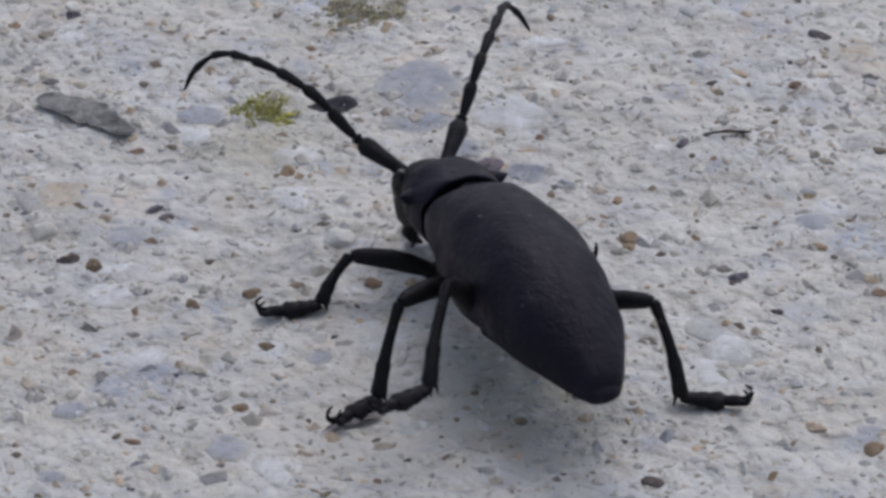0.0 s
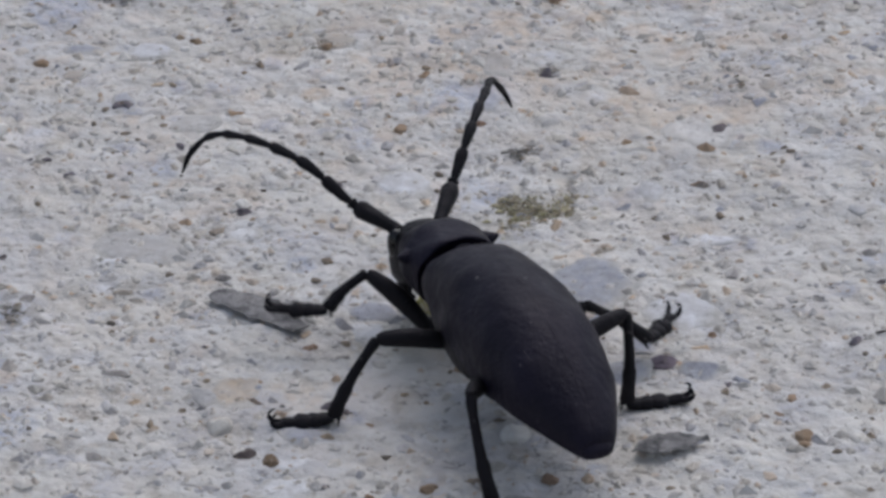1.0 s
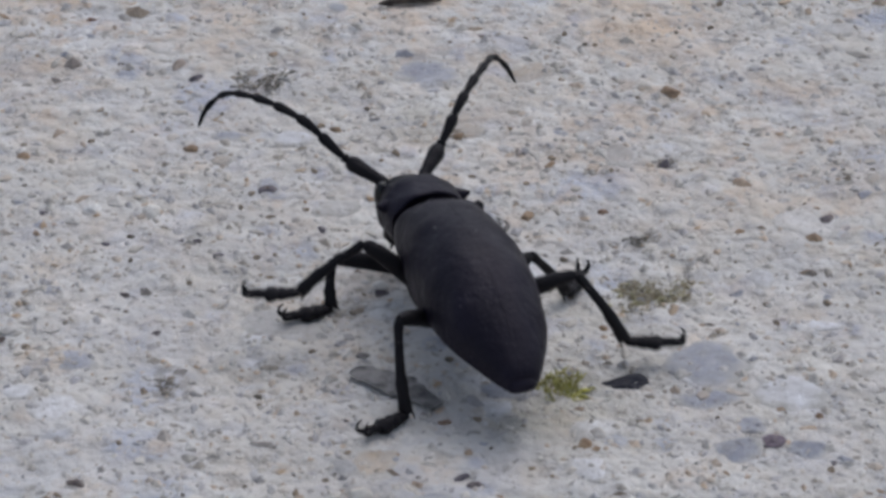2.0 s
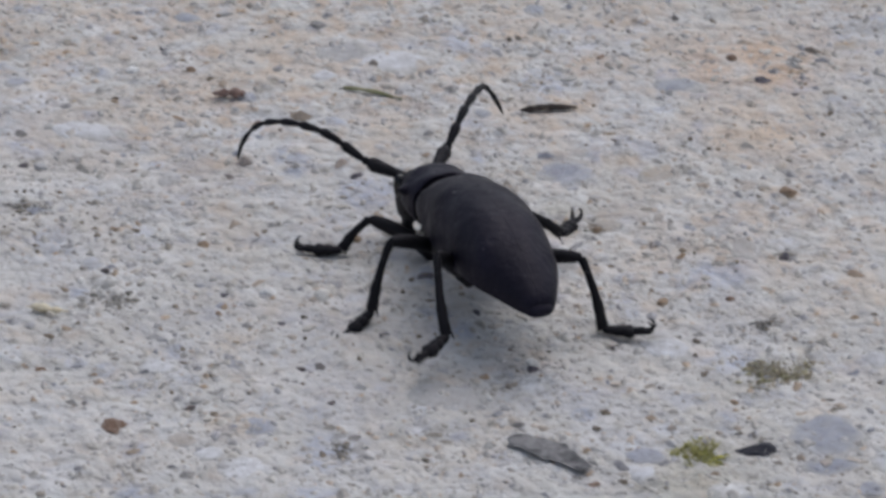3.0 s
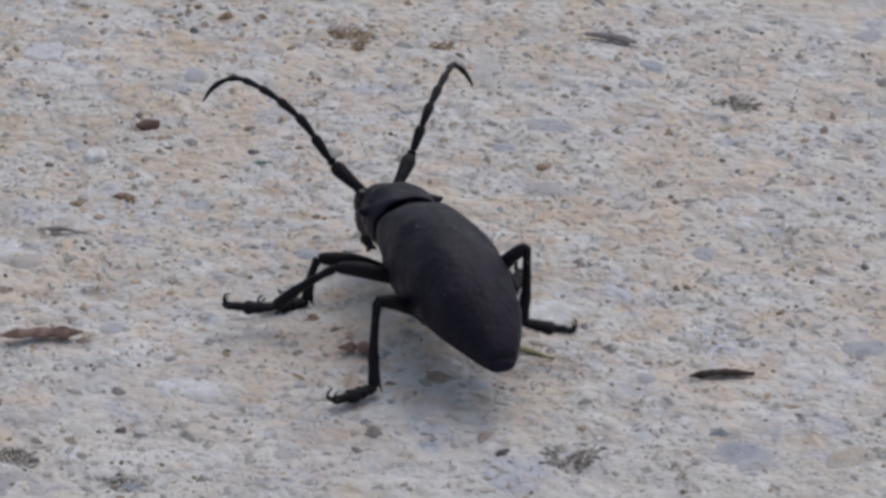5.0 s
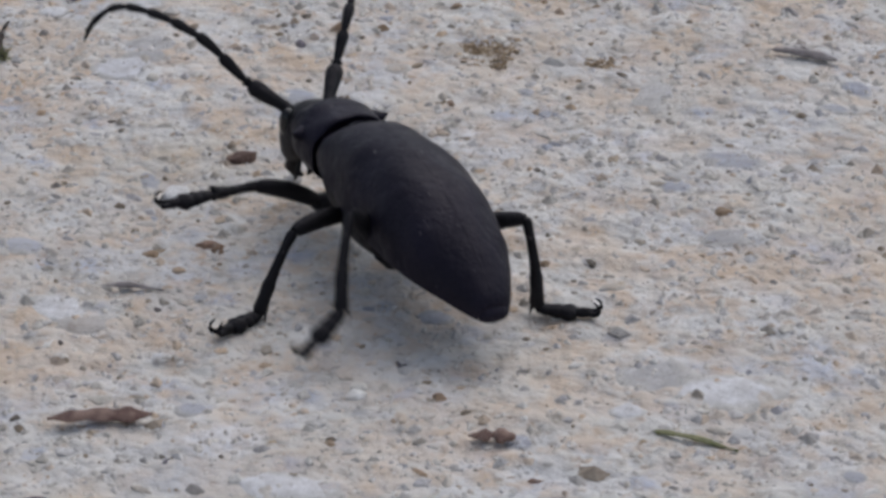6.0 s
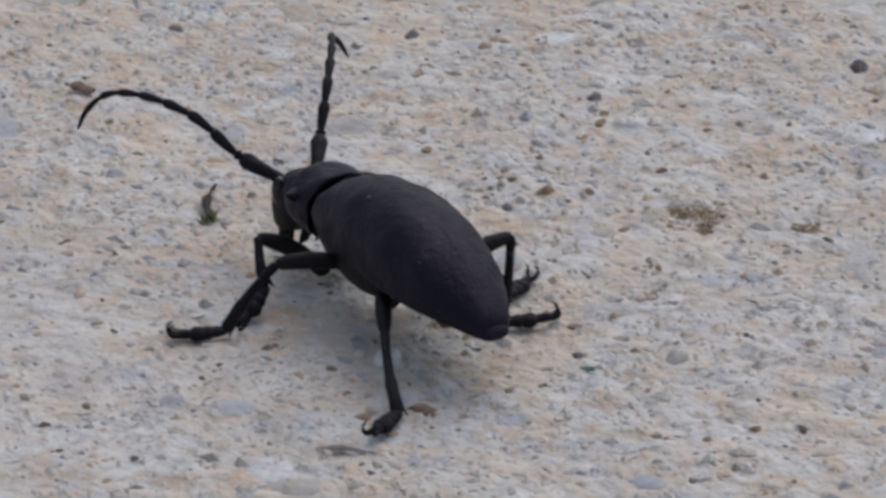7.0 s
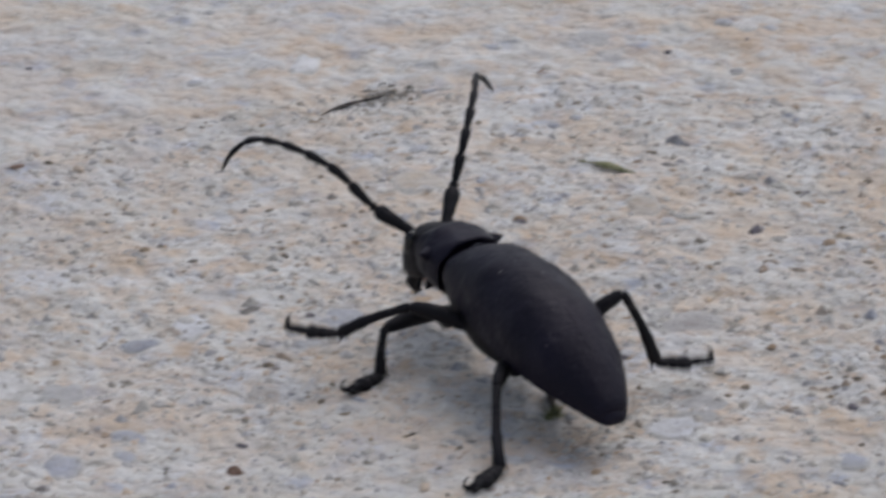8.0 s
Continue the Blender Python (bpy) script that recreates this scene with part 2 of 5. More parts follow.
def stone_mat(name, colours, per_object=True, specks=0.5, film=0.0):
    m = Nodes(name, 0.85, 0.2)
    m.coord = m.world()
    if per_object:
        f = m.tree.nodes.new("ShaderNodeObjectInfo").outputs["Random"]
    else:
        f = m.tree.nodes.new("ShaderNodeNewGeometry").outputs["Random Per Island"]
    k = len(colours)
    c = m.ramp(f, *[(i / max(k - 1, 1), q) for i, q in enumerate(colours)])
    c = m.mix(m.ramp(m.noise(0.7, 5, 0.7), (0.35, 0), (0.65, 1)), c, m.mix(1.0, c, (0.72, 0.70, 0.68), "MULTIPLY"))
    c = m.mix(m.sums("MULTIPLY", m.ramp(m.noise(2.2, 4, 0.7), (0.52, 0), (0.66, 1)), specks), c, (0.42, 0.36, 0.30))
    if film:
        # cement still clinging to a stone that lies flush in it
        worn = m.ramp(m.noise(0.5, 5, 0.65, 0.0, m.world()), (0.40, 0), (0.58, film))
        c = m.mix(worn, c, m.mix(m.ramp(m.noise(1.1, 5, 0.7), (0.36, 0), (0.64, 1)), (0.57, 0.56, 0.545), (0.46, 0.455, 0.45)))
        flat = m.tree.nodes.new("ShaderNodeVectorMath")
        flat.operation = "MULTIPLY"
        m.put(flat.inputs[0], m.tree.nodes.new("ShaderNodeTexCoord").outputs["Object"])
        flat.inputs[1].default_value = (1, 1, 0)
        span = m.tree.nodes.new("ShaderNodeVectorMath")
        span.operation = "LENGTH"
        m.put(span.inputs[0], flat.outputs[0])
        rim = m.sums("ADD", span.outputs["Value"], m.sums("MULTIPLY", m.noise(0.45, 5, 0.7), 0.6))
        c = m.mix(m.ramp(rim, (0.60, 0), (0.76, 0.95)), c, m.mix(m.ramp(m.noise(0.9, 5, 0.7), (0.40, 0), (0.62, 1)), (0.58, 0.555, 0.52), (0.44, 0.425, 0.40)))
        dirt = m.ramp(m.noise(1.5, 4, 0.7, 0.8, m.world()), (0.60, 0), (0.66, 0.7))
        c = m.mix(dirt, c, (0.17, 0.155, 0.145))
    return m.done(c, m.bump(m.noise(1.2, 6, 0.7, 0.0, m.world()), 0.3, 0.7))


def plain_mat(name, colour, other, per_mm, roughness, bump_mm=0.2, specular=0.3):
    m = Nodes(name, roughness, specular)
    c = m.mix(m.ramp(m.noise(per_mm, 5, 0.65), (0.38, 0), (0.62, 1)), colour, other)
    return m.done(c, m.bump(m.noise(per_mm * 2, 5, 0.7), bump_mm, 0.8))


def shell_mat(name, colour, roughness, grain_mm, dusty):
    """Black chitin with fine raised granules, dull sheen and a little dust."""
    m = Nodes(name, roughness, 0.21)
    m.bsdf.inputs["Specular Tint"].default_value = (0.91, 0.86, 1.0, 1)
    c = m.mix(m.ramp(m.noise(0.25, 4), (0.4, 0), (0.65, 1)), colour, tuple(1.5 * q for q in colour))
    dust = m.ramp(m.noise(2.0, 5, 0.7), (0.63, 0), (0.72, 1))
    c = m.mix(m.sums("MULTIPLY", dust, dusty), c, (0.10, 0.085, 0.075))
    fleck = m.ramp(m.noise(1.1, 3, 0.5), (0.715, 0), (0.74, 1))
    c = m.mix(m.sums("MULTIPLY", fleck, dusty), c, (0.30, 0.28, 0.27))
    v = m.cells(3.4)
    g = m.ramp(v.outputs["Distance"], (0.0, 1), (0.5, 0))
    n = m.bump(m.noise(0.45, 5, 0.6), 0.26, 0.6)
    n = m.bump(m.noise(1.6, 4, 0.6), 0.12, 0.6, n)
    return m.done(c, m.bump(g, grain_mm, 0.7, n), m.ramp(m.noise(0.9, 4), (0.3, roughness - 0.08), (0.7, roughness + 0.1)))


CONCRETE = concrete()
AGGREGATE = stone_mat("aggregate_stone", [(0.38, 0.39, 0.45), (0.48, 0.49, 0.54), (0.80, 0.79, 0.78), (0.58, 0.48, 0.37), (0.44, 0.43, 0.44), (0.62, 0.60, 0.58)], film=0.45)
GRIT = stone_mat("loose_grit", [(0.42, 0.38, 0.33), (0.67, 0.635, 0.58), (0.71, 0.68, 0.63), (0.63, 0.615, 0.62), (0.69, 0.655, 0.60), (0.74, 0.72, 0.69), (0.62, 0.48, 0.35), (0.68, 0.64, 0.59), (0.66, 0.645, 0.64), (0.71, 0.675, 0.62), (0.52, 0.51, 0.53), (0.70, 0.67, 0.62), (0.66, 0.62, 0.56)], per_object=False, specks=0.2)
BROWN = stone_mat("brown_pebble", [(0.28, 0.205, 0.14), (0.39, 0.28, 0.19), (0.25, 0.16, 0.125)])
DARK = stone_mat("dark_pebble", [(0.12, 0.11, 0.125), (0.18, 0.165, 0.195), (0.14, 0.115, 0.11)], specks=0.4)
BLUE = stone_mat("blue_grey_pebble", [(0.37, 0.385, 0.445), (0.46, 0.47, 0.535)], specks=0.3, film=0.4)
PALE = stone_mat("pale_pebble", [(0.72, 0.68, 0.61), (0.86, 0.845, 0.82)], specks=0.12)
CHALK = stone_mat("chalky_aggregate", [(0.75, 0.75, 0.78), (0.83, 0.825, 0.83)], specks=0.15, film=0.4)
MOSS = stone_mat("yellow_green_moss", [(0.58, 0.55, 0.13), (0.40, 0.40, 0.10), (0.66, 0.60, 0.24), (0.28, 0.27, 0.12), (0.62, 0.58, 0.36), (0.50, 0.50, 0.12)], per_object=False, specks=0.2)
LICHEN = stone_mat("dry_grey_moss", [(0.13, 0.12, 0.11), (0.40, 0.38, 0.34), (0.54, 0.52, 0.49), (0.24, 0.23, 0.20), (0.48, 0.41, 0.33), (0.27, 0.26, 0.25), (0.50, 0.49, 0.47)], per_object=False, specks=0.2)
STRAW = plain_mat("straw", (0.80, 0.73, 0.56), (0.66, 0.56, 0.38), 0.9, 0.6)
FADED_MOSS = stone_mat("faded_olive_moss", [(0.47, 0.45, 0.26), (0.58, 0.51, 0.36), (0.36, 0.35, 0.29), (0.56, 0.44, 0.30), (0.46, 0.45, 0.42), (0.42, 0.42, 0.19)], per_object=False, specks=0.2)
WHITE_STONE = stone_mat("white_stone", [(0.88, 0.87, 0.85), (0.91, 0.90, 0.89)], specks=0.06)
OCHRE = stone_mat("ochre_soil", [(0.50, 0.37, 0.24), (0.58, 0.46, 0.32), (0.20, 0.14, 0.09), (0.62, 0.52, 0.40), (0.42, 0.30, 0.19), (0.30, 0.22, 0.14)], per_object=False, specks=0.2)
BLACKSTONE = stone_mat("black_stone", [(0.045, 0.047, 0.06), (0.05, 0.05, 0.065)], specks=0.15)
GREEN_CHIP = plain_mat("green_chip", (0.10, 0.20, 0.16), (0.16, 0.26, 0.20), 0.8, 0.5)
PURPLE = stone_mat("purple_grey_stone", [(0.20, 0.165, 0.20), (0.24, 0.20, 0.235)], specks=0.3)
CHIPS = stone_mat("stone_chips", [(0.38, 0.39, 0.44), (0.47, 0.48, 0.53), (0.55, 0.44, 0.32), (0.24, 0.225, 0.22), (0.72, 0.70, 0.67), (0.45, 0.33, 0.23), (0.36, 0.355, 0.37), (0.62, 0.595, 0.56), (0.52, 0.49, 0.44), (0.66, 0.64, 0.62)], per_object=False, specks=0.3)
BARK = plain_mat("dark_bark", (0.022, 0.018, 0.017), (0.065, 0.05, 0.042), 0.8, 0.9)
REDWOOD = plain_mat("reddish_bark", (0.12, 0.07, 0.06), (0.25, 0.17, 0.14), 0.9, 0.9)
SOOT = plain_mat("dark_dirt", (0.15, 0.13, 0.11), (0.33, 0.26, 0.19), 0.5, 0.95)
FLAKE = plain_mat("weathered_bark", (0.10, 0.098, 0.10), (0.33, 0.315, 0.31), 0.8, 0.95, 0.6)
LITTER = plain_mat("grey_litter", (0.33, 0.30, 0.30), (0.21, 0.185, 0.18), 0.8, 0.9)
SLATE = stone_mat("grey_slate", [(0.25, 0.245, 0.25), (0.31, 0.305, 0.31)], specks=0.5, film=0.3)
GRASS = plain_mat("olive_grass", (0.16, 0.17, 0.08), (0.28, 0.27, 0.15), 0.9, 0.8)
SHELL = shell_mat("black_shell", (0.0058, 0.0048, 0.0104), 0.50, 0.022, 0.28)
LIMB = shell_mat("black_limb", (0.0055, 0.0052, 0.0056), 0.55, 0.03, 0.2)
EYE = plain_mat("black_eye", (0.004, 0.004, 0.004), (0.007, 0.006, 0.006), 2.0, 0.15, 0.02, 0.5)


# ---- mesh helpers ----
def mesh_of(name, verts, faces, material, smooth=True):
    me = bpy.data.meshes.new(name)
    me.from_pydata([tuple(v) for v in verts], [], faces)
    me.materials.append(material)
    if smooth:
        me.polygons.foreach_set("use_smooth", [True] * len(me.polygons))
    bm = bmesh.new()
    bm.from_mesh(me)
    bmesh.ops.recalc_face_normals(bm, faces=bm.faces)
    bm.to_mesh(me)
    bm.free()
    if smooth:
        me.set_sharp_from_angle(angle=radians(55))
    return me


def part(name, mesh, parent, label="", at=None):
    ob = new(name, mesh)
    ob.parent = parent
    if at is not None:
        ob.matrix_basis = at
    if label:
        tagged(ob, label)
    return ob


def loft(rings, caps=True, base=0):
    """Vertices and faces of a skin over closed rings of equal length."""
    n = len(rings[0])
    verts = [v for r in rings for v in r]
    faces = []
    for i in range(len(rings) - 1):
        for j in range(n):
            k = (j + 1) % n
            faces.append((base + i * n + j, base + i * n + k, base + (i + 1) * n + k, base + (i + 1) * n + j))
    if caps:
        faces.append(tuple(base + j for j in reversed(range(n))))
        faces.append(tuple(base + (len(rings) - 1) * n + j for j in range(n)))
    return verts, faces


def spline(xs, ys, x):
    """A smooth curve through the points (Hermite), at x."""
    xs, ys = np.asarray(xs, float), np.asarray(ys, float)
    d = np.diff(ys, axis=0) / np.diff(xs).reshape(-1, *([1] * (ys.ndim - 1)))
    m = np.concatenate([d[:1], (d[1:] + d[:-1]) / 2, d[-1:]])
    i = int(np.clip(np.searchsorted(xs, x) - 1, 0, len(xs) - 2))
    h = xs[i + 1] - xs[i]
    u = (x - xs[i]) / h
    return (ys[i] * (1 + 2 * u) * (1 - u) ** 2 + m[i] * h * u * (1 - u) ** 2
            + ys[i + 1] * u * u * (3 - 2 * u) + m[i + 1] * h * u * u * (u - 1))


def tube(points, radii, sides=10, flat=1.0):
    """A closed tapering tube along points; flat squeezes it across its height."""
    pts = [Vector(p) for p in points]
    rings = []
    up = Vector((0, 0, 1))
    for i, p in enumerate(pts):
        way = (pts[min(i + 1, len(pts) - 1)] - pts[max(i - 1, 0)]).normalized()
        side = way.cross(up)
        side = side.normalized() if side.length > 1e-6 else Vector((0, 1, 0))
        top = side.cross(way).normalized()
        r = radii[i]
        rings.append([p + r * (math.cos(a) * side + flat * math.sin(a) * top) for a in (2 * math.pi * k / sides for k in range(sides))])
    return loft(rings)


def joined(*solids):
    verts, faces = [], []
    for v, f in solids:
        b = len(verts)
        verts += [tuple(q) for q in v]
        faces += [tuple(b + i for i in q) for q in f]
    return verts, faces


def scaled(solid, k=MM):
    return [Vector(v) * k for v in solid[0]], solid[1]


# ---- ground: one sheet, finely uneven where the beetle walks ----
def graded(lo, hi, step, far):
    inner = list(np.arange(lo, hi + step / 2, step))
    out, d = [], step
    x = 0.0
    while x < far:
        d *= 1.35
        x += d
        out.append(x)
    return [lo - q for q in reversed(out)] + inner + [hi + q for q in out]


def swell(x, y):
    """The broad swell of the ground at x, y, all in millimetres."""
    return 0.35 * noise.noise((x * 0.09, y * 0.09, 0.3)) + 0.30 * noise.noise((x * 0.30, y * 0.30, 4.1)) - 0.1


def level(x, y):
    """The ground's height at x, y, all in millimetres."""
    return swell(x, y) + 0.24 * noise.noise((x * 0.62, y * 0.62, 7.7))


def build_ground():
    xs, ys = graded(-0.17, 0.045, 0.0005, 60), graded(-0.115, 0.18, 0.0005, 60)
    nx, ny = len(xs), len(ys)
    verts = []
    for y in ys:
        for x in xs:
            z = 0.0
            if abs(x) < 0.4 and abs(y) < 0.5:
                z = level(x / MM, y / MM)
            verts.append((x, y, z * MM))
    faces = [(j * nx + i, j * nx + i + 1, (j + 1) * nx + i + 1, (j + 1) * nx + i) for j in range(ny - 1) for i in range(nx - 1)]
    me = bpy.data.meshes.new("ground")
    me.from_pydata(verts, [], faces)
    me.materials.append(CONCRETE)
    me.polygons.foreach_set("use_smooth", [True] * len(me.polygons))
    return tagged(new("ground", me), "pale weathered concrete with embedded stones and stains", "ground", kind="structure")


ground = build_ground()


# ---- the beetle ----
# time, place on the ground in millimetres, heading in degrees, nose-up pitch
TRACK_START = [
    (0.0, 4.34, -83.94, 112.2, -5.0),
    (0.2, 2.12, -80.70, 109.9, -4.9),
    (0.4, -0.04, -77.07, 113.4, -4.6),
    (0.5, -1.32, -74.22, 113.8, -3.5),
    (0.6, -3.01, -72.70, 111.9, -4.3),
    (0.8, -5.19, -69.87, 111.6, -1.2),
    (1.0, -7.36, -66.70, 114.3, -1.9),
    (1.2, -10.42, -61.17, 113.0, -2.8),
    (1.4, -12.57, -57.72, 111.7, 0.4),
    (1.5, -14.14, -56.05, 113.5, -3.0),
    (1.6, -14.90, -55.19, 113.0, -2.4),
    (1.8, -17.32, -50.00, 111.8, -4.7),
    (2.0, -19.60, -47.88, 109.5, -1.4),
    (2.2, -21.02, -44.59, 112.3, -3.6),
]
TRACK_MIDDLE = [
    (3.3, -34.05, -21.42, 112.0, -4.3),
    (3.5, -35.57, -15.92, 109.5, 2.1),
    (3.7, -37.10, -13.95, 107.3, -0.1),
    (3.8, -37.73, -11.09, 106.3, 2.0),
    (4.0, -39.46, -6.52, 108.5, 0.2),
    (4.2, -40.76, -0.81, 109.0, -2.9),
    (4.4, -42.82, 3.25, 105.5, 0.9),
    (4.5, -43.63, 5.80, 107.4, -2.7),
    (4.7, -45.18, 9.10, 110.3, -0.8),
]
TRACK_END = [
    (5.8, -60.39, 26.85, 122.0, -2.4),
    (6.0, -63.72, 32.85, 122.5, 1.7),
    (6.2, -66.78, 34.78, 120.3, 4.7),
    (6.4, -70.63, 38.50, 125.3, -1.3),
    (6.5, -71.65, 40.40, 124.9, 1.1),
    (6.6, -73.77, 43.81, 126.2, 2.3),
    (6.8, -77.07, 46.62, 123.2, 3.7),
    (7.0, -80.87, 50.17, 127.4, -2.9),
    (7.2, -85.15, 56.00, 127.2, 1.4),
    (7.4, -88.83, 58.04, 124.2, 4.3),
    (7.5, -91.08, 60.15, 127.1, 0.4),
    (7.6, -92.17, 61.36, 129.1, 0.6),
    (7.8, -97.68, 68.14, 130.5, 3.2),
    (8.0, -101.08, 71.51, 129.8, 5.3),
]
TRACK = TRACK_START + TRACK_MIDDLE + TRACK_END


# how far each antenna is swung outward and up from its usual bearing, in degrees: time, left, right
SWAY_START = [
    (0.0, -1.9, 5.2, 1.1, 2.5),
    (0.2, -0.7, 3.8, 0.1, 3.1),
    (0.4, -1.0, 8.2, -1.6, -5.0),
    (0.5, -4.0, 6.5, -2.1, -9.0),
    (0.6, -2.5, 6.6, -1.5, -15.3),
    (0.8, 0.5, 1.8, -2.9, -8.3),
    (1.0, -0.1, -0.2, -0.0, -1.9),
    (1.2, -2.5, 8.9, -0.6, -5.9),
    (1.4, -4.9, 11.9, -2.6, -4.5),
    (1.5, -1.6, 11.4, 1.9, 1.5),
    (1.6, -3.0, 11.1, 1.5, -1.3),
    (1.8, -1.5, 9.6, 0.8, -6.9),
    (2.0, 2.5, -0.5, 2.0, -2.2),
    (2.2, 0.8, 1.4, 2.9, -3.5),
]
SWAY_MIDDLE = [
    (3.3, 1.8, -7.4, 0.5, -8.8),
    (3.5, 2.4, -5.4, -0.4, -12.6),
    (3.7, 2.5, -6.0, 0.3, -12.8),
    (3.8, 1.8, -1.4, 3.6, -7.7),
    (4.0, 1.9, 2.7, 3.4, 0.2),
    (4.2, 0.8, 9.3, 4.9, -5.4),
    (4.4, 1.1, 5.0, 4.7, -2.0),
    (4.5, 2.6, 6.1, 2.6, -2.5),
    (4.7, -1.4, 13.5, 3.5, 4.0),
]
SWAY_END = [
    (5.8, -0.5, -2.5, -5.0, -3.0),
    (6.0, -2.6, 2.6, -3.9, 0.6),
    (6.2, -8.3, 2.5, -2.9, 4.1),
    (6.4, -8.3, 4.2, -1.8, 7.7),
    (6.5, -10.5, 4.6, -2.3, 12.3),
    (6.6, -15.8, 5.5, -1.9, 10.8),
    (6.8, -12.2, 6.9, 1.1, 11.2),
    (7.0, -1.4, 4.0, -3.2, 6.3),
    (7.2, -8.1, 6.5, -1.8, 2.0),
    (7.4, -13.0, 8.7, -4.5, 0.2),
    (7.5, -11.6, 8.0, -3.4, 8.5),
    (7.6, -8.5, 5.8, -2.5, 8.7),
    (7.8, -4.5, 3.3, 1.1, 7.3),
    (8.0, -2.1, 2.7, 1.2, 10.5),
]
SWAY = SWAY_START + SWAY_MIDDLE + SWAY_END


def body_pose(t):
    x, y, a, p = spline([r[0] for r in TRACK], [r[1:] for r in TRACK], t)
    return pose(x * MM, y * MM, 0, 0, 0, a) @ pose(0, 0, 0, 0, -p, 0)


def raised(solid):
    """The body is carried a little nose-up, clear of the ground."""
    turn = Matrix.Translation((0, 0, 1.0)) @ Matrix.Rotation(radians(-3), 4, "Y")
    return [(turn @ Vector(v)) * MM for v in solid[0]], solid[1]


def elytron_mesh(side):
    """One wing case: an outer arched skin and an inner one, closed along the seam and the margin."""
    rings = []
    for i in range(37):
        s = i / 36
        x = 7.5 - 21.6 * s
        w = spline([0, 0.025, 0.07, 0.14, 0.35, 0.6, 0.78, 0.9, 0.97, 1.0], [2.8, 3.1, 3.35, 3.6, 4.1, 4.2, 3.5, 2.4, 1.6, 1.2], s)
        zt = spline([0, 0.025, 0.08, 0.2, 0.42, 0.66, 0.85, 0.95, 1.0], [7.45, 7.85, 8.6, 9.65, 10.35, 9.55, 7.55, 6.05, 5.2], s)
        zm = spline([0, 0.3, 0.6, 0.85, 1.0], [5.9, 5.3, 5.1, 4.7, 4.1], s)
        ring = []
        for shrink in (0.0, 0.3):
            arc = []
            for j in range(17):
                a = math.pi / 2 * j / 16
                y = max(w - shrink, 0.1) * math.sin(a) ** 0.92 + 0.006
                z = zm + (zt - shrink - zm) * math.cos(a) ** 0.80 if j < 16 else zm
                lump = (0.12 * noise.noise((x * 0.42, y * 0.42 * side, z * 0.42)) + 0.06 * noise.noise((x * 1.1, y * 1.1 * side, z * 1.1 + 5))) * min(j / 6, 1)
                back = 0.45 * (1 - s) ** 8 * math.sin(a) ** 4
                arc.append((x - back, side * (y + lump * (j > 0)), z + lump))
            ring += arc if shrink == 0 else arc[::-1]
        rings.append(ring)
    return mesh_of("elytron", *raised(loft(rings)), SHELL)


def ring_solid(stations, sides=20, power=0.85, rough=0.0):
    """Rings across x: (x, half width, top z, bottom z)."""
    rings = []
    for x, w, zt, zb in stations:
        ring = []
        for k in range(sides):
            a = 2 * math.pi * k / sides
            c, s = math.cos(a), math.sin(a)
            y = w * math.copysign(abs(c) ** power, c)
            z = (zt + zb) / 2 + (zt - zb) / 2 * math.copysign(abs(s) ** power, s)
            d = rough * noise.noise((x * 0.9, y * 0.9, z * 0.9))
            ring.append((x + d, y + d, z + d))
        rings.append(ring)
    return loft(rings)


def smooth_stations(rows, n):
    t = [i / (len(rows) - 1) for i in range(len(rows))]
    return [tuple(spline(t, rows, i / (n - 1))) for i in range(n)]


SEGMENTS = [0.0, 0.16, 0.19, 0.33, 0.46, 0.57, 0.67, 0.76, 0.84, 0.92, 1.0]


def antenna_point(u, side):
    p = spline([0, 0.16, 0.45, 0.68, 0.82, 0.92, 1.0],
               [(14.2, 1.7, 7.4), (16.4, 3.5, 8.4), (19.3, 6.3, 11.2), (22.8, 9.0, 12.0), (25.3, 10.5, 11.3), (26.1, 11.7, 9.9), (26.1, 12.4, 8.5)], u)
    return Vector((p[0], p[1] * side, p[2]))


def antenna_pose(t, side):
    """The antenna turned about its socket."""
    out, up = spline([r[0] for r in SWAY], [r[1:3] if side > 0 else r[3:5] for r in SWAY], t)
    root = antenna_point(0, side) * MM
    bearing = math.degrees(math.atan2(10.7, 10.6))
    turn = pose(0, 0, 0, 0, 0, side * (bearing + out)) @ pose(0, 0, 0, 0, -up, 0) @ pose(0, 0, 0, 0, 0, -side * bearing)
    return Matrix.Translation(root) @ turn @ Matrix.Translation(-root)


def antenna(beetle, side):
    base = part("antenna", mesh_of("antenna", *scaled(tube([antenna_point(-0.02, side), antenna_point(0.015, side)], [0.42, 0.5])), LIMB), beetle,
                "jointed black antenna, hooked down at its tip")
    for i in range(10):
        u0, u1 = SEGMENTS[i], SEGMENTS[i + 1]
        thick = [0.64, 0.42, 0.46, 0.42, 0.39, 0.35, 0.31, 0.28, 0.25, 0.21][i]
        pts, rad = [], []
        for k in range(7):
            v = k / 6
            pts.append(antenna_point(u0 + (u1 - u0) * v, side))
            swell = (0.62 + 0.5 * v) if i else (0.66 + 0.42 * min(v * 1.15, 1))
            rad.append(thick * swell * (0.72 if k == 6 else 1.0) * (0.8 if k == 0 else 1.0))
        if i == 9:
            rad = [0.2, 0.2, 0.19, 0.17, 0.14, 0.10, 0.04]
        part("antenna_segment", mesh_of("antenna_segment", *scaled(tube(pts, rad, 10)), LIMB), base)
    return base


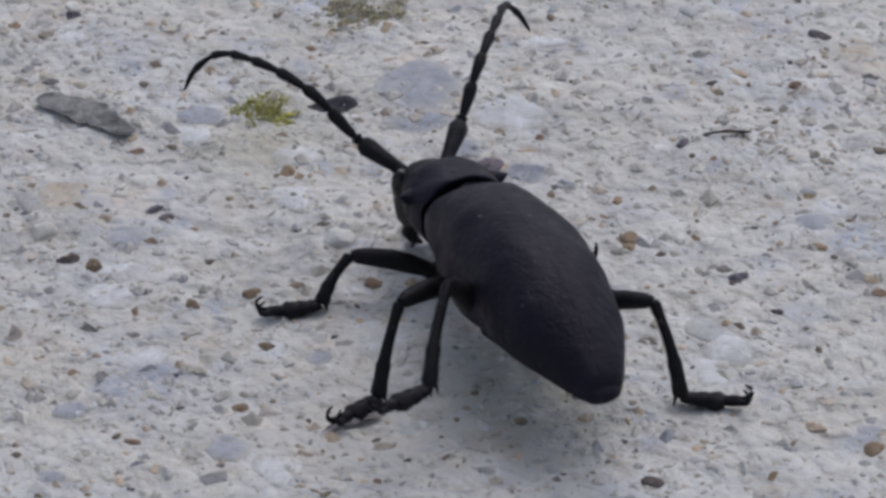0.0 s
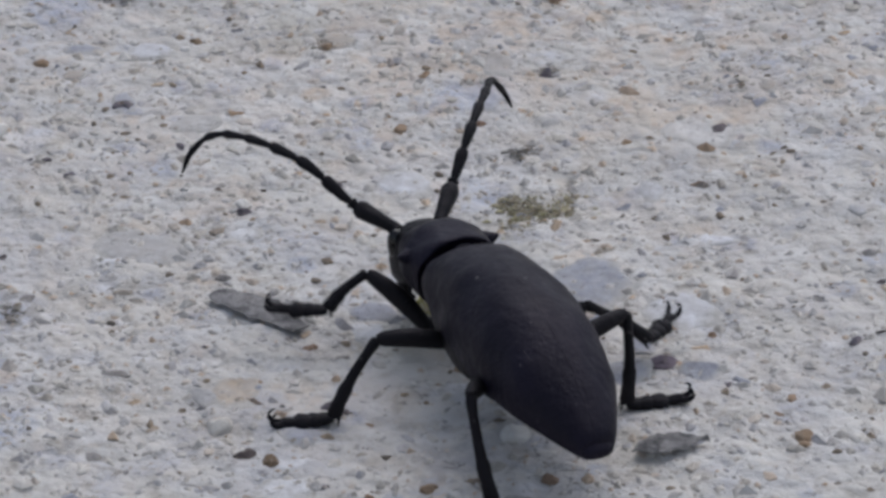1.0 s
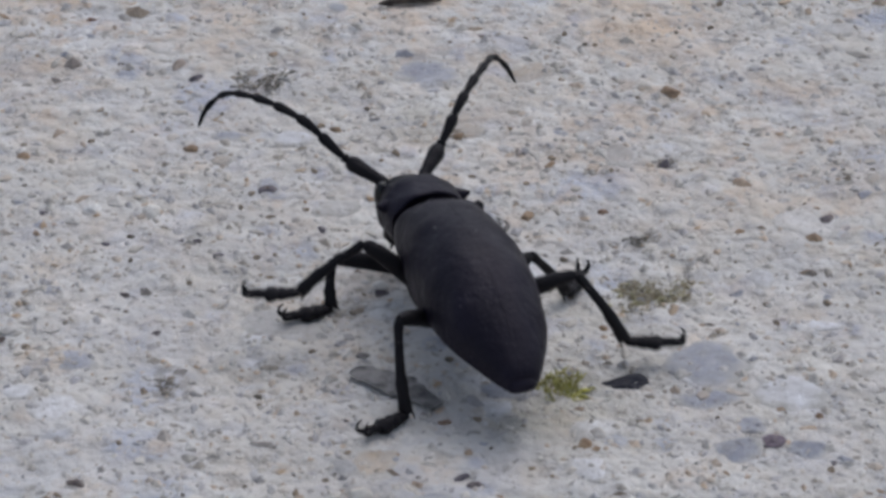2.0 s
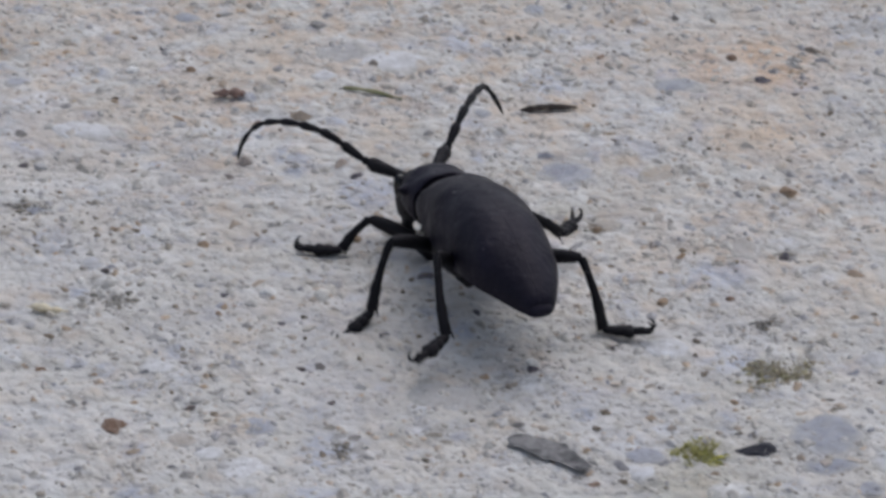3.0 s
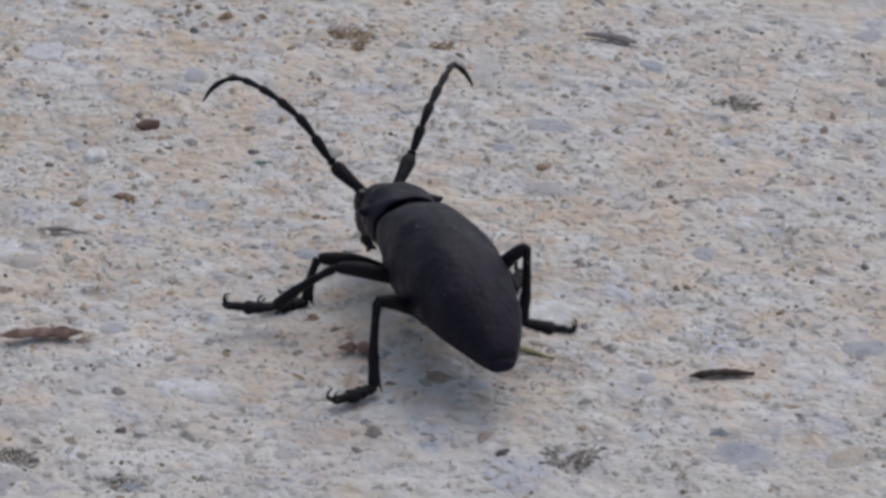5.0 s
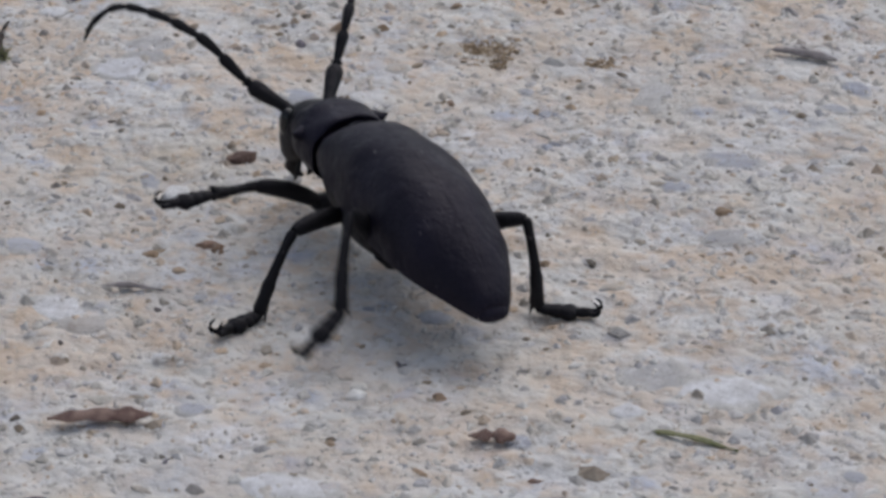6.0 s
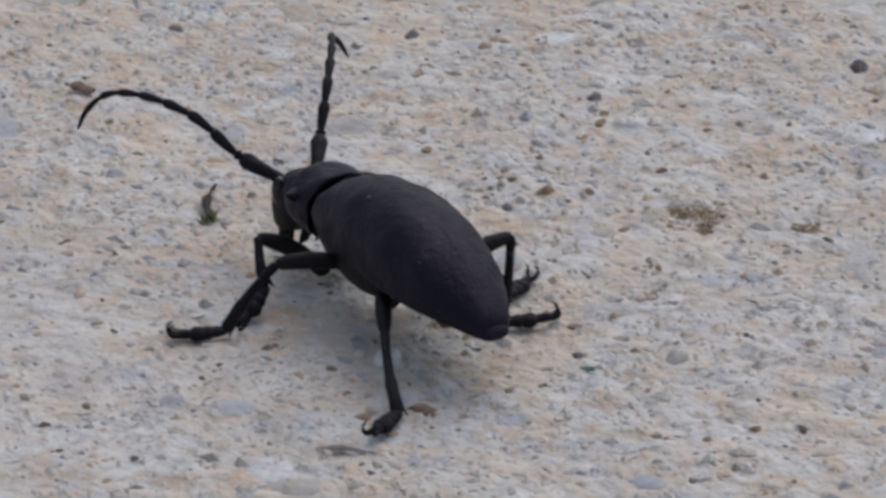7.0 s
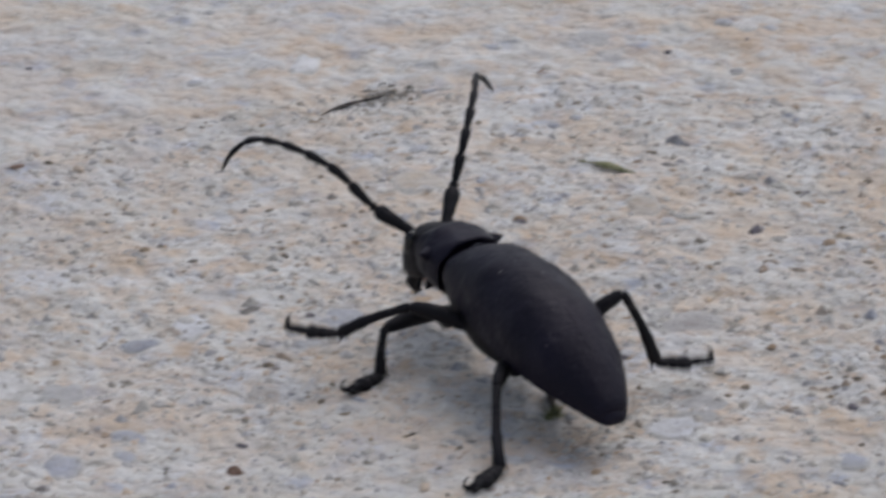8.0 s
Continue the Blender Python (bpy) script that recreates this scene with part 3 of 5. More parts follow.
def femur_mesh(length):
    t = [0, 0.06, 0.25, 0.5, 0.75, 0.92, 1.0]
    r = [0.40, 0.49, 0.59, 0.62, 0.56, 0.47, 0.30]
    pts = [(length * u, 0, 0.25 * math.sin(math.pi * u)) for u in t]
    return mesh_of("femur", *scaled(tube(pts, r, 12, 1.1)), LIMB)


def tibia_mesh(length):
    t = [0, 0.05, 0.2, 0.45, 0.6, 0.66, 0.8, 0.95, 1.0]
    r = [0.30, 0.40, 0.33, 0.36, 0.40, 0.49, 0.46, 0.54, 0.36]
    pts = [(length * u, 0, 0.22 * math.sin(math.pi * u)) for u in t]
    spur = [tube([(length * 0.95, s * 0.25, -0.25), (length * 1.06, s * 0.4, -0.5)], [0.13, 0.03], 6) for s in (-1, 1)]
    return mesh_of("tibia", *scaled(joined(tube(pts, r, 12), *spur)), LIMB)


def tarsus_mesh(length):
    solids = []
    for k, (a, b, w) in enumerate(((0.0, 0.30, 0.60), (0.20, 0.50, 0.72), (0.40, 0.74, 0.82), (0.60, 0.98, 0.42))):
        pts = [(length * (a + (b - a) * v), 0, -0.05 + 0.18 * (k == 3) * v) for v in (0, 0.3, 0.7, 1.0)]
        solids.append(tube(pts, [w * 0.65, w * 0.85, w, w * 0.7] if k < 3 else [0.34, 0.36, 0.42, 0.38], 10, 0.7 if k < 3 else 0.9))
    return mesh_of("tarsus", *scaled(joined(*solids)), LIMB)


def claw_mesh(length, side):
    pts, rad = [], []
    for k in range(8):
        a = -0.35 + 3.2 * k / 7
        pts.append((length * 0.95 + 0.62 * math.sin(a) + 0.25, side * (0.14 + 0.30 * math.sin(math.pi * k / 9)), 0.60 - 0.50 * math.cos(a)))
        rad.append(0.26 * (1 - k / 8.6))
    return mesh_of("claw", *scaled(tube(pts, rad, 8)), LIMB)


# leg: where it joins the body, femur, tibia, tarsus, and how far the knee leans forward, in degrees
LEGS = {
    "front_left": ((8.9, 1.8, 2.5), 5.3, 3.6, 3.4, 27),
    "middle_left": ((2.0, 3.0, 5.0), 4.9, 6.1, 3.5, 4),
    "hind_left": ((-3.3, 2.8, 4.5), 5.0, 6.9, 3.7, 17),
    "front_right": ((8.9, -1.8, 2.5), 5.3, 3.6, 3.4, 27),
    "middle_right": ((1.8, -2.8, 2.9), 4.7, 5.6, 3.3, 3),
    "hind_right": ((-3.0, -1.6, 4.8), 6.5, 6.4, 3.7, 9),
}

# where each foot stands: from when, until when, the ankle's place on the ground in millimetres
FRONT_LEFT_STANDS = [
    (-0.66, -0.32, -1.2, -87.0), (-0.05, 0.27, -7.8, -78.1), (0.55, 0.87, -15.0, -65.9), (1.13, 1.55, -22.9, -53.4), (1.73, 2.07, -29.5, -42.6),
    (2.35, 2.69, -35.7, -32.7), (2.96, 3.30, -43.0, -19.7), (3.63, 3.87, -47.5, -4.0), (4.13, 4.57, -51.8, 10.1), (4.80, 5.14, -59.9, 18.5),
    (5.41, 5.75, -68.9, 27.1), (6.07, 6.33, -78.7, 39.2), (6.67, 6.93, -88.9, 49.7), (7.33, 7.55, -100.8, 61.8), (7.73, 8.05, -111.6, 71.3),
    (8.32, 8.66, -123.1, 84.2),
]
MIDDLE_LEFT_STANDS = [
    (-0.11, 0.13, -4.1, -88.9), (0.33, 0.67, -10.6, -79.5), (0.93, 1.27, -18.7, -67.9), (1.45, 1.87, -26.2, -55.5), (2.07, 2.31, -32.6, -44.5),
    (2.63, 2.97, -38.7, -34.1), (3.25, 3.57, -46.3, -18.5), (3.93, 4.27, -50.4, -6.3), (4.45, 4.75, -55.9, 9.0), (5.08, 5.42, -63.3, 15.1),
    (5.75, 6.07, -72.5, 26.3), (6.33, 6.67, -82.4, 37.0), (6.93, 7.27, -92.9, 47.3), (7.45, 7.87, -103.3, 56.4), (8.09, 8.43, -115.9, 72.1),
]
HIND_LEFT_STANDS = [
    (-0.48, -0.14, 5.4, -101.6), (0.13, 0.45, -0.7, -89.8), (0.73, 1.07, -8.2, -78.3), (1.33, 1.67, -15.3, -69.6), (1.93, 2.25, -23.3, -57.9),
    (2.53, 2.87, -29.3, -46.5), (3.19, 3.43, -36.3, -32.9), (3.63, 4.07, -42.5, -20.4), (4.33, 4.75, -47.2, -6.0), (5.01, 5.35, -53.4, 4.1),
    (5.69, 5.93, -59.8, 14.1), (6.13, 6.55, -69.4, 25.1), (6.73, 7.07, -78.7, 35.0), (7.33, 7.67, -89.8, 46.7), (7.87, 8.11, -99.7, 56.4),
]
FRONT_RIGHT_STANDS = [
    (-0.11, 0.13, 5.1, -73.7), (0.33, 0.67, -0.8, -64.2), (0.93, 1.27, -8.3, -53.9), (1.45, 1.87, -14.9, -43.6), (2.07, 2.31, -20.1, -34.7),
    (2.63, 2.97, -27.3, -21.9), (3.25, 3.57, -33.8, -8.4), (3.93, 4.27, -38.8, 6.3), (4.45, 4.75, -43.1, 17.4), (5.08, 5.42, -52.8, 28.1),
    (5.75, 6.07, -63.3, 40.1), (6.33, 6.67, -73.1, 50.4), (6.93, 7.27, -84.9, 63.0), (7.45, 7.87, -96.1, 73.2), (8.09, 8.43, -108.7, 87.1),
]
MIDDLE_RIGHT_STANDS = [
    (-0.66, -0.32, 16.9, -85.3), (-0.05, 0.27, 9.2, -75.8), (0.55, 0.87, 2.2, -62.4), (1.13, 1.65, -6.4, -49.2), (1.77, 2.25, -11.8, -40.1),
    (2.49, 2.83, -19.3, -28.0), (3.19, 3.43, -25.2, -15.9), (3.63, 4.05, -30.7, -3.3), (4.17, 4.45, -34.6, 7.2), (4.88, 5.22, -43.1, 22.0),
    (5.67, 5.93, -52.1, 32.1), (6.13, 6.45, -62.6, 44.5), (6.87, 7.11, -73.2, 55.3), (7.29, 7.61, -84.0, 67.9), (7.88, 8.22, -97.3, 81.4),
]
HIND_RIGHT_STANDS = [
    (-0.11, 0.13, 14.7, -89.0), (0.33, 0.67, 8.1, -77.6), (0.93, 1.27, 0.6, -66.4), (1.55, 1.87, -6.9, -55.1), (2.07, 2.33, -12.5, -44.4),
    (2.75, 3.09, -20.1, -33.2), (3.43, 3.85, -26.5, -18.8), (3.97, 4.27, -31.6, -7.8), (4.57, 4.83, -36.3, 5.5), (5.23, 5.57, -45.1, 17.5),
    (5.93, 6.27, -53.7, 29.1), (6.45, 6.85, -63.3, 40.9), (6.97, 7.27, -73.3, 50.8), (7.55, 7.87, -84.1, 62.4), (8.14, 8.48, -97.3, 77.8),
]
# where the ankle is on its way through the air: time, place in millimetres
FRONT_LEFT_SWINGS = [
    (0.4, -12.3, -69.5, 4.2), (0.5, -14.1, -66.9, 4.0), (1.0, -19.3, -58.7, 3.2), (1.6, -25.7, -49.1, 3.4), (2.2, -32.3, -35.8, 1.5),
    (3.5, -46.6, -9.8, 7.6), (4.0, -49.7, 1.9, 1.5), (4.7, -56.5, 17.9, 3.4), (5.8, -69.2, 27.6, 2.4), (6.0, -77.1, 34.2, 5.5),
    (6.4, -80.0, 40.1, 2.6), (6.5, -84.7, 47.2, 4.6), (6.6, -87.5, 46.9, 4.1), (7.0, -90.6, 51.7, 2.0), (7.2, -98.9, 58.2, 3.6),
    (7.6, -104.8, 65.7, 3.2),
]
MIDDLE_LEFT_SWINGS = [
    (0.2, -11.3, -78.7, 4.6), (0.8, -17.6, -69.2, 4.3), (1.4, -24.9, -56.2, 4.7), (2.0, -31.5, -47.6, 4.6), (3.7, -47.2, -15.2, 0.6),
    (3.8, -50.0, -7.8, 6.0), (4.4, -54.2, 5.7, 3.8), (6.2, -75.5, 33.1, 2.4), (6.8, -86.4, 42.7, 2.1), (7.4, -100.3, 56.4, 4.5),
    (8.0, -114.6, 70.5, 4.1),
]
HIND_LEFT_SWINGS = [
    (0.0, -0.9, -94.2, 4.7), (0.5, -4.6, -85.2, 3.4), (0.6, -8.0, -83.0, 4.0), (1.2, -15.5, -71.5, 4.6), (1.8, -23.0, -59.8, 5.4),
    (3.5, -39.6, -26.8, 2.5), (4.2, -46.6, -10.5, 4.9), (6.0, -66.3, 21.4, 3.5), (6.6, -74.4, 32.1, 2.5), (7.2, -87.2, 44.4, 3.9),
    (7.8, -99.3, 56.3, 3.2),
]
FRONT_RIGHT_SWINGS = []
MIDDLE_RIGHT_SWINGS = [
    (0.4, 8.7, -69.9, 1.6), (0.5, 3.6, -62.8, 4.2), (1.0, 2.2, -61.1, 2.2), (3.5, -29.2, -6.6, 5.4), (4.5, -35.0, 9.3, 0.6),
    (4.7, -35.7, 17.1, 4.3), (6.0, -61.1, 42.1, 3.8), (6.5, -65.2, 50.5, 3.4), (6.6, -70.4, 51.6, 5.2),
    (7.2, -80.9, 60.4, 2.4),
]
HIND_RIGHT_SWINGS = [
    (0.2, 13.4, -82.4, 2.3), (0.8, 5.5, -72.0, 2.1), (1.4, -1.5, -60.9, 1.4), (1.5, -4.7, -56.3, 3.4), (2.0, -7.5, -49.6, 1.9),
    (3.3, -25.6, -26.7, 5.6), (4.4, -32.0, -3.7, 0.6), (4.5, -33.7, 2.1, 3.8), (5.8, -51.8, 20.6, 5.4), (6.4, -62.0, 37.3, 3.5),
    (7.4, -76.1, 55.9, 0.6), (7.5, -81.1, 60.8, 3.0), (8.0, -90.3, 72.7, 2.3),
]
GAIT = {
    "front_left": (FRONT_LEFT_STANDS, FRONT_LEFT_SWINGS),
    "middle_left": (MIDDLE_LEFT_STANDS, MIDDLE_LEFT_SWINGS),
    "hind_left": (HIND_LEFT_STANDS, HIND_LEFT_SWINGS),
    "front_right": (FRONT_RIGHT_STANDS, FRONT_RIGHT_SWINGS),
    "middle_right": (MIDDLE_RIGHT_STANDS, MIDDLE_RIGHT_SWINGS),
    "hind_right": (HIND_RIGHT_STANDS, HIND_RIGHT_SWINGS),
}


def build_beetle():
    beetle = tagged(new("longhorn_beetle"), "dull black longhorn beetle with hooked antennae walking on concrete", "beetle")
    for s in (1, -1):
        part("elytron", elytron_mesh(s), beetle, "matt black finely granular wing case")
    belly = smooth_stations([(9.0, 2.1, 6.1, 3.3), (7.4, 2.5, 6.9, 3.0), (4, 3.4, 7.4, 2.4), (0.5, 3.8, 7.5, 2.0), (-2.2, 3.6, 7.4, 2.3), (-3.4, 3.3, 7.3, 2.9), (-7, 2.9, 6.9, 3.1), (-11, 2.0, 5.8, 3.5), (-13.3, 1.25, 5.0, 3.7), (-14.1, 0.8, 4.7, 3.8)], 26)
    part("abdomen", mesh_of("abdomen", *raised(ring_solid(belly, 24, 0.75)), LIMB), beetle, "smooth black underside")
    tail = smooth_stations([(-12.2, 1.7, 5.6, 3.9), (-13.5, 1.35, 5.15, 3.75), (-14.2, 1.1, 4.8, 3.75), (-14.5, 0.7, 4.5, 3.95)], 9)
    part("tail_plate", mesh_of("tail_plate", *raised(ring_solid(tail, 18)), SHELL), beetle)
    neck = smooth_stations([(8.8, 2.1, 6.3, 3.4), (8.35, 2.5, 6.9, 3.1), (8.0, 2.8, 7.5, 2.95), (7.78, 2.95, 7.9, 2.85), (7.85, 3.0, 8.06, 2.8), (8.2, 3.02, 8.1, 2.8), (9.1, 3.1, 8.05, 2.8), (10.2, 3.1, 8.0, 2.9), (11.3, 2.8, 7.6, 3.1), (12.1, 2.45, 7.0, 3.3), (12.7, 2.1, 6.5, 3.5)], 34)
    spikes = [tube([(9.6, s * 2.7, 6.3), (9.45, s * 3.3, 6.45), (9.3, s * 3.7, 6.65)], [0.7, 0.4, 0.08], 8) for s in (1, -1)]
    part("pronotum", mesh_of("pronotum", *raised(joined(ring_solid(neck, 32, 0.92, 0.14), *spikes)), SHELL), beetle, "black neck shield with a spine on each side")
    shield = tube([(7.3, 0, 7.4), (6.8, 0, 7.95), (6.1, 0, 8.5)], [0.6, 0.55, 0.2], 10, 0.3)
    part("scutellum", mesh_of("scutellum", *raised(shield), SHELL), beetle)
    skull = smooth_stations([(12.1, 2.1, 6.45, 3.1), (13.0, 2.25, 6.4, 1.9), (14.0, 2.25, 6.15, 1.1), (14.8, 2.0, 5.6, 0.8), (15.3, 1.6, 4.8, 0.9), (15.5, 1.0, 3.9, 1.4)], 14)
    head = part("head", mesh_of("head", *raised(ring_solid(skull, 24, 0.8, 0.1)), LIMB), beetle, "black down-turned head")
    feelers = {}
    for s in (1, -1):
        ball = ring_solid(smooth_stations([(13.1, 0.2, 5.2, 4.8), (13.4, 0.55, 5.9, 4.0), (13.9, 0.62, 6.0, 3.8), (14.3, 0.2, 5.1, 4.7)], 8), 12)
        ball = ([(v[0], v[1] + s * 1.9, v[2]) for v in ball[0]], ball[1])
        part("eye", mesh_of("eye", *raised(ball), EYE), head, "shiny black eye")
        jaw = tube([(14.5, s * 1.0, 1.5), (14.8, s * 1.0, 0.6), (14.7, s * 0.6, -0.05), (14.5, s * 0.15, -0.25)], [0.55, 0.5, 0.35, 0.08], 10)
        part("mandible", mesh_of("mandible", *raised(jaw), LIMB), head)
        feeler = tube([(13.7, s * 0.9, 1.5), (13.4, s * 1.1, 0.7), (13.8, s * 1.2, 0.05)], [0.16, 0.17, 0.1], 8)
        part("palp", mesh_of("palp", *raised(feeler), LIMB), head)
        feelers[s] = antenna(beetle, s)
    limbs = {}
    for name, (hip, fe, ti, ta, _) in LEGS.items():
        s = 1 if hip[1] > 0 else -1
        socket = tube([(hip[0] + 0.4, hip[1] - s * 1.0, hip[2] - 0.7), (hip[0], hip[1] + s * 0.15, hip[2])], [0.95, 0.55], 12)
        part("coxa", mesh_of("coxa", *scaled(socket), LIMB), beetle)
        foot = part("tarsus", tarsus_mesh(ta), beetle, "clawed black foot")
        for c in (1, -1):
            part("claw", claw_mesh(ta, c), foot)
        limbs[name] = (part("femur", femur_mesh(fe), beetle), part("tibia", tibia_mesh(ti), beetle), foot)
    return beetle, limbs, feelers


beetle, limbs, feelers = build_beetle()


def foot(name, t):
    """The ankle's place in the world, in millimetres, and how far it is through its swing (0 when it stands)."""
    stands, swings = GAIT[name]
    for on, off, x, y in stands:
        if on <= t <= off:
            return Vector((x, y, 0.42)), 0.0
    k = max(i for i, r in enumerate(stands) if r[1] < t)
    (_, off, x0, y0), (on, _, x1, y1) = stands[k], stands[k + 1]
    keys = [q for q in swings if off < q[0] < on]
    if not keys:
        out = Vector((y1 - y0, x0 - x1)).normalized() * (-1.3 if "right" in name else -0.4)
        keys = [((off + on) / 2, 0.4 * x0 + 0.6 * x1 + out.x, 0.4 * y0 + 0.6 * y1 + out.y, 3.4)]
    keys = [(off, x0, y0, 0.42), *keys, (on, x1, y1, 0.42)]
    p = spline([q[0] for q in keys], [q[1:] for q in keys], t)
    return Vector((p[0], p[1], max(p[2], 0.42))), (t - off) / (on - off)


def aim(at, way, up):
    x = way.normalized()
    y = up.cross(x).normalized()
    z = x.cross(y)
    m = Matrix((x, y, z)).transposed().to_4x4()
    m.translation = at * MM
    return m


def leg_pose(name, t):
    """Femur, tibia and tarsus bent so that the ankle meets its place."""
    hip, fe, ti, ta, lean = LEGS[name]
    hip = Vector(hip)
    w, u = foot(name, t)
    ankle = (body_pose(t).inverted() @ (w * MM)) / MM
    out = Vector((ankle.x - hip.x, ankle.y - hip.y, 0)).normalized()
    d = ankle - hip
    far = min(d.length, (fe + ti) * 0.985)
    way = d.normalized()
    ankle = hip + way * far
    a = (fe * fe + far * far - ti * ti) / (2 * far)
    h = math.sqrt(max(fe * fe - a * a, 0))
    up = (Vector((0, 0, 1)) - way * way.z).normalized()
    fore = way.cross(up) * (1 if hip.y > 0 else -1)
    knee = hip + way * a + (up * math.cos(radians(lean)) + fore * math.sin(radians(lean))) * h
    droop = 0.8 * math.sin(math.pi * min(u / 0.45, 1)) if u > 0 else 0
    if "hind" in name:
        out = (out + Vector((0.0 if hip.y > 0 else -0.55, math.copysign(1, hip.y), 0))).normalized()
    if name == "middle_right":
        out = (out + Vector((0.9, 0, 0))).normalized()
    toe = out + Vector((0, 0, -droop - 0.03))
    z = Vector((0, 0, 1))
    return aim(hip, knee - hip, z), aim(knee, ankle - knee, out), aim(ankle, toe, z)


# ---- stones, pebbles, moss and litter on the concrete ----
def rock_mesh(name, material, seed, flat, rough=0.42, detail=2, angular=False):
    """A weathered stone of unit width, its base cut off below its middle."""
    bm = bmesh.new()
    bmesh.ops.create_icosphere(bm, subdivisions=detail, radius=0.5)
    rng = random.Random(seed)
    cuts = [(Vector((rng.gauss(0, 1), rng.gauss(0, 1), rng.gauss(0.3, 0.8))).normalized(), rng.uniform(0.36, 0.48)) for _ in range(8)]
    for v in bm.verts:
        p = v.co * 2
        d = 1 + rough * noise.noise((p.x * 0.9 + seed * 7.1, p.y * 0.9, p.z * 0.9 + seed)) + 0.4 * rough * noise.noise((p.x * 2.6, p.y * 2.6 + seed * 3.3, p.z * 2.6))
        v.co *= d
        for way, reach in cuts:
            v.co -= way * max(v.co.dot(way) - reach, 0)
        if angular:
            v.co.x = max(min(v.co.x, 0.38), -0.40)
            v.co.y = max(min(v.co.y, 0.36), -0.37)
            v.co.z = min(v.co.z, 0.36 + 0.2 * v.co.x)
        v.co.z *= flat
        v.co.z = max(v.co.z, -0.18 * flat)
    me = bpy.data.meshes.new(name)
    bm.to_mesh(me)
    bm.free()
    me.materials.append(material)
    me.polygons.foreach_set("use_smooth", [not angular] * len(me.polygons))
    me.set_sharp_from_angle(angle=radians(28))
    return me


def slab_mesh(name, material, seed, x, y, w, d, turn, high):
    """A flush piece of aggregate, of unit width: an irregular low dome that follows the ground's swell."""
    rings = []
    n = 18
    ct, st = math.cos(radians(turn)), math.sin(radians(turn))
    for r, z in ((1.0, -0.10), (0.9, -0.01), (0.75, 0.04), (0.55, 0.065), (0.3, 0.08), (0.06, 0.082)):
        ring = []
        for k in range(n):
            a = 2 * math.pi * k / n
            q = 0.5 * r * (1 + 0.42 * noise.noise((math.cos(a) * 1.1 + seed * 5.7, math.sin(a) * 1.1, seed * 1.3)) + 0.22 * noise.noise((math.cos(a) * 3.1, math.sin(a) * 3.1, seed * 2.9)))
            u, v = q * math.cos(a), q * math.sin(a)
            wx, wy = x + u * w * ct - v * d * st, y + u * w * st + v * d * ct
            ring.append((u, v, high * (z / 0.08 + 0.3 * noise.noise((wx * 0.7, wy * 0.7, seed))) + swell(wx, wy)))
        rings.append(ring)
    return mesh_of(name, *loft(rings), material)


chance = random.Random(11)


def scatter_pebbles(rows, meshes, label, category, group, tall=1.0, sunk=0.12):
    for x, y, size in rows:
        ob = new("pebble", chance.choice(meshes))
        s = size * MM * 0.97
        ob.matrix_basis = pose(x * MM, y * MM, (level(x, y) - sunk * size) * MM, chance.uniform(-8, 8), chance.uniform(-8, 8), chance.uniform(0, 360)) @ Matrix.Diagonal((s * chance.uniform(0.95, 1.2), s * chance.uniform(0.8, 1.0), s * tall * chance.uniform(0.8, 1.05), 1))
        tagged(ob, label, category, group)


BROWN_PEBBLES = [
    (12.2, -70.0, 1.8), (-10.3, -61.2, 1.5), (-15.0, -27.2, 1.3), (-72.3, 74.9, 1.7), (-69.3, 88.2, 1.2), (-106.4, 105.2, 1.3),
    (-12.4, -76.2, 1.5), (-16.1, -77.5, 1.2), (-4.5, -74.7, 1.3), (-11.3, -82.4, 1.1), (-12.7, -89.1, 1.3), (11.6, -64.6, 1.0), (6.6, -56.9, 0.8),
    (24.2, -50.3, 1.1), (26.4, -93.8, 1.7), (-9.1, -44.1, 0.9), (-22.7, -72.8, 1.5), (-42.0, -16.6, 1.4), (-3.9, -6.4, 2.1), (-9.3, -26.6, 1.1),
    (-20.9, -14.2, 1.6), (-55.2, -18.4, 1.4), (1.3, -29.8, 1.0), (-8.6, 20.9, 1.3), (-59.2, 16.6, 1.3), 
    (-77.5, 37.0, 1.5), (-30.7, -13.3, 1.1), (-69.0, 74.8, 1.3), (-69.3, 90.3, 1.1), (-41.7, 46.1, 1.4), (-53.8, 36.5, 1.1), (-57.0, 34.7, 0.9),
    (-73.4, 81.0, 0.8), (-63.7, 79.4, 1.1), (-119.3, 53.9, 1.6), (-81.3, 35.7, 1.2),
]
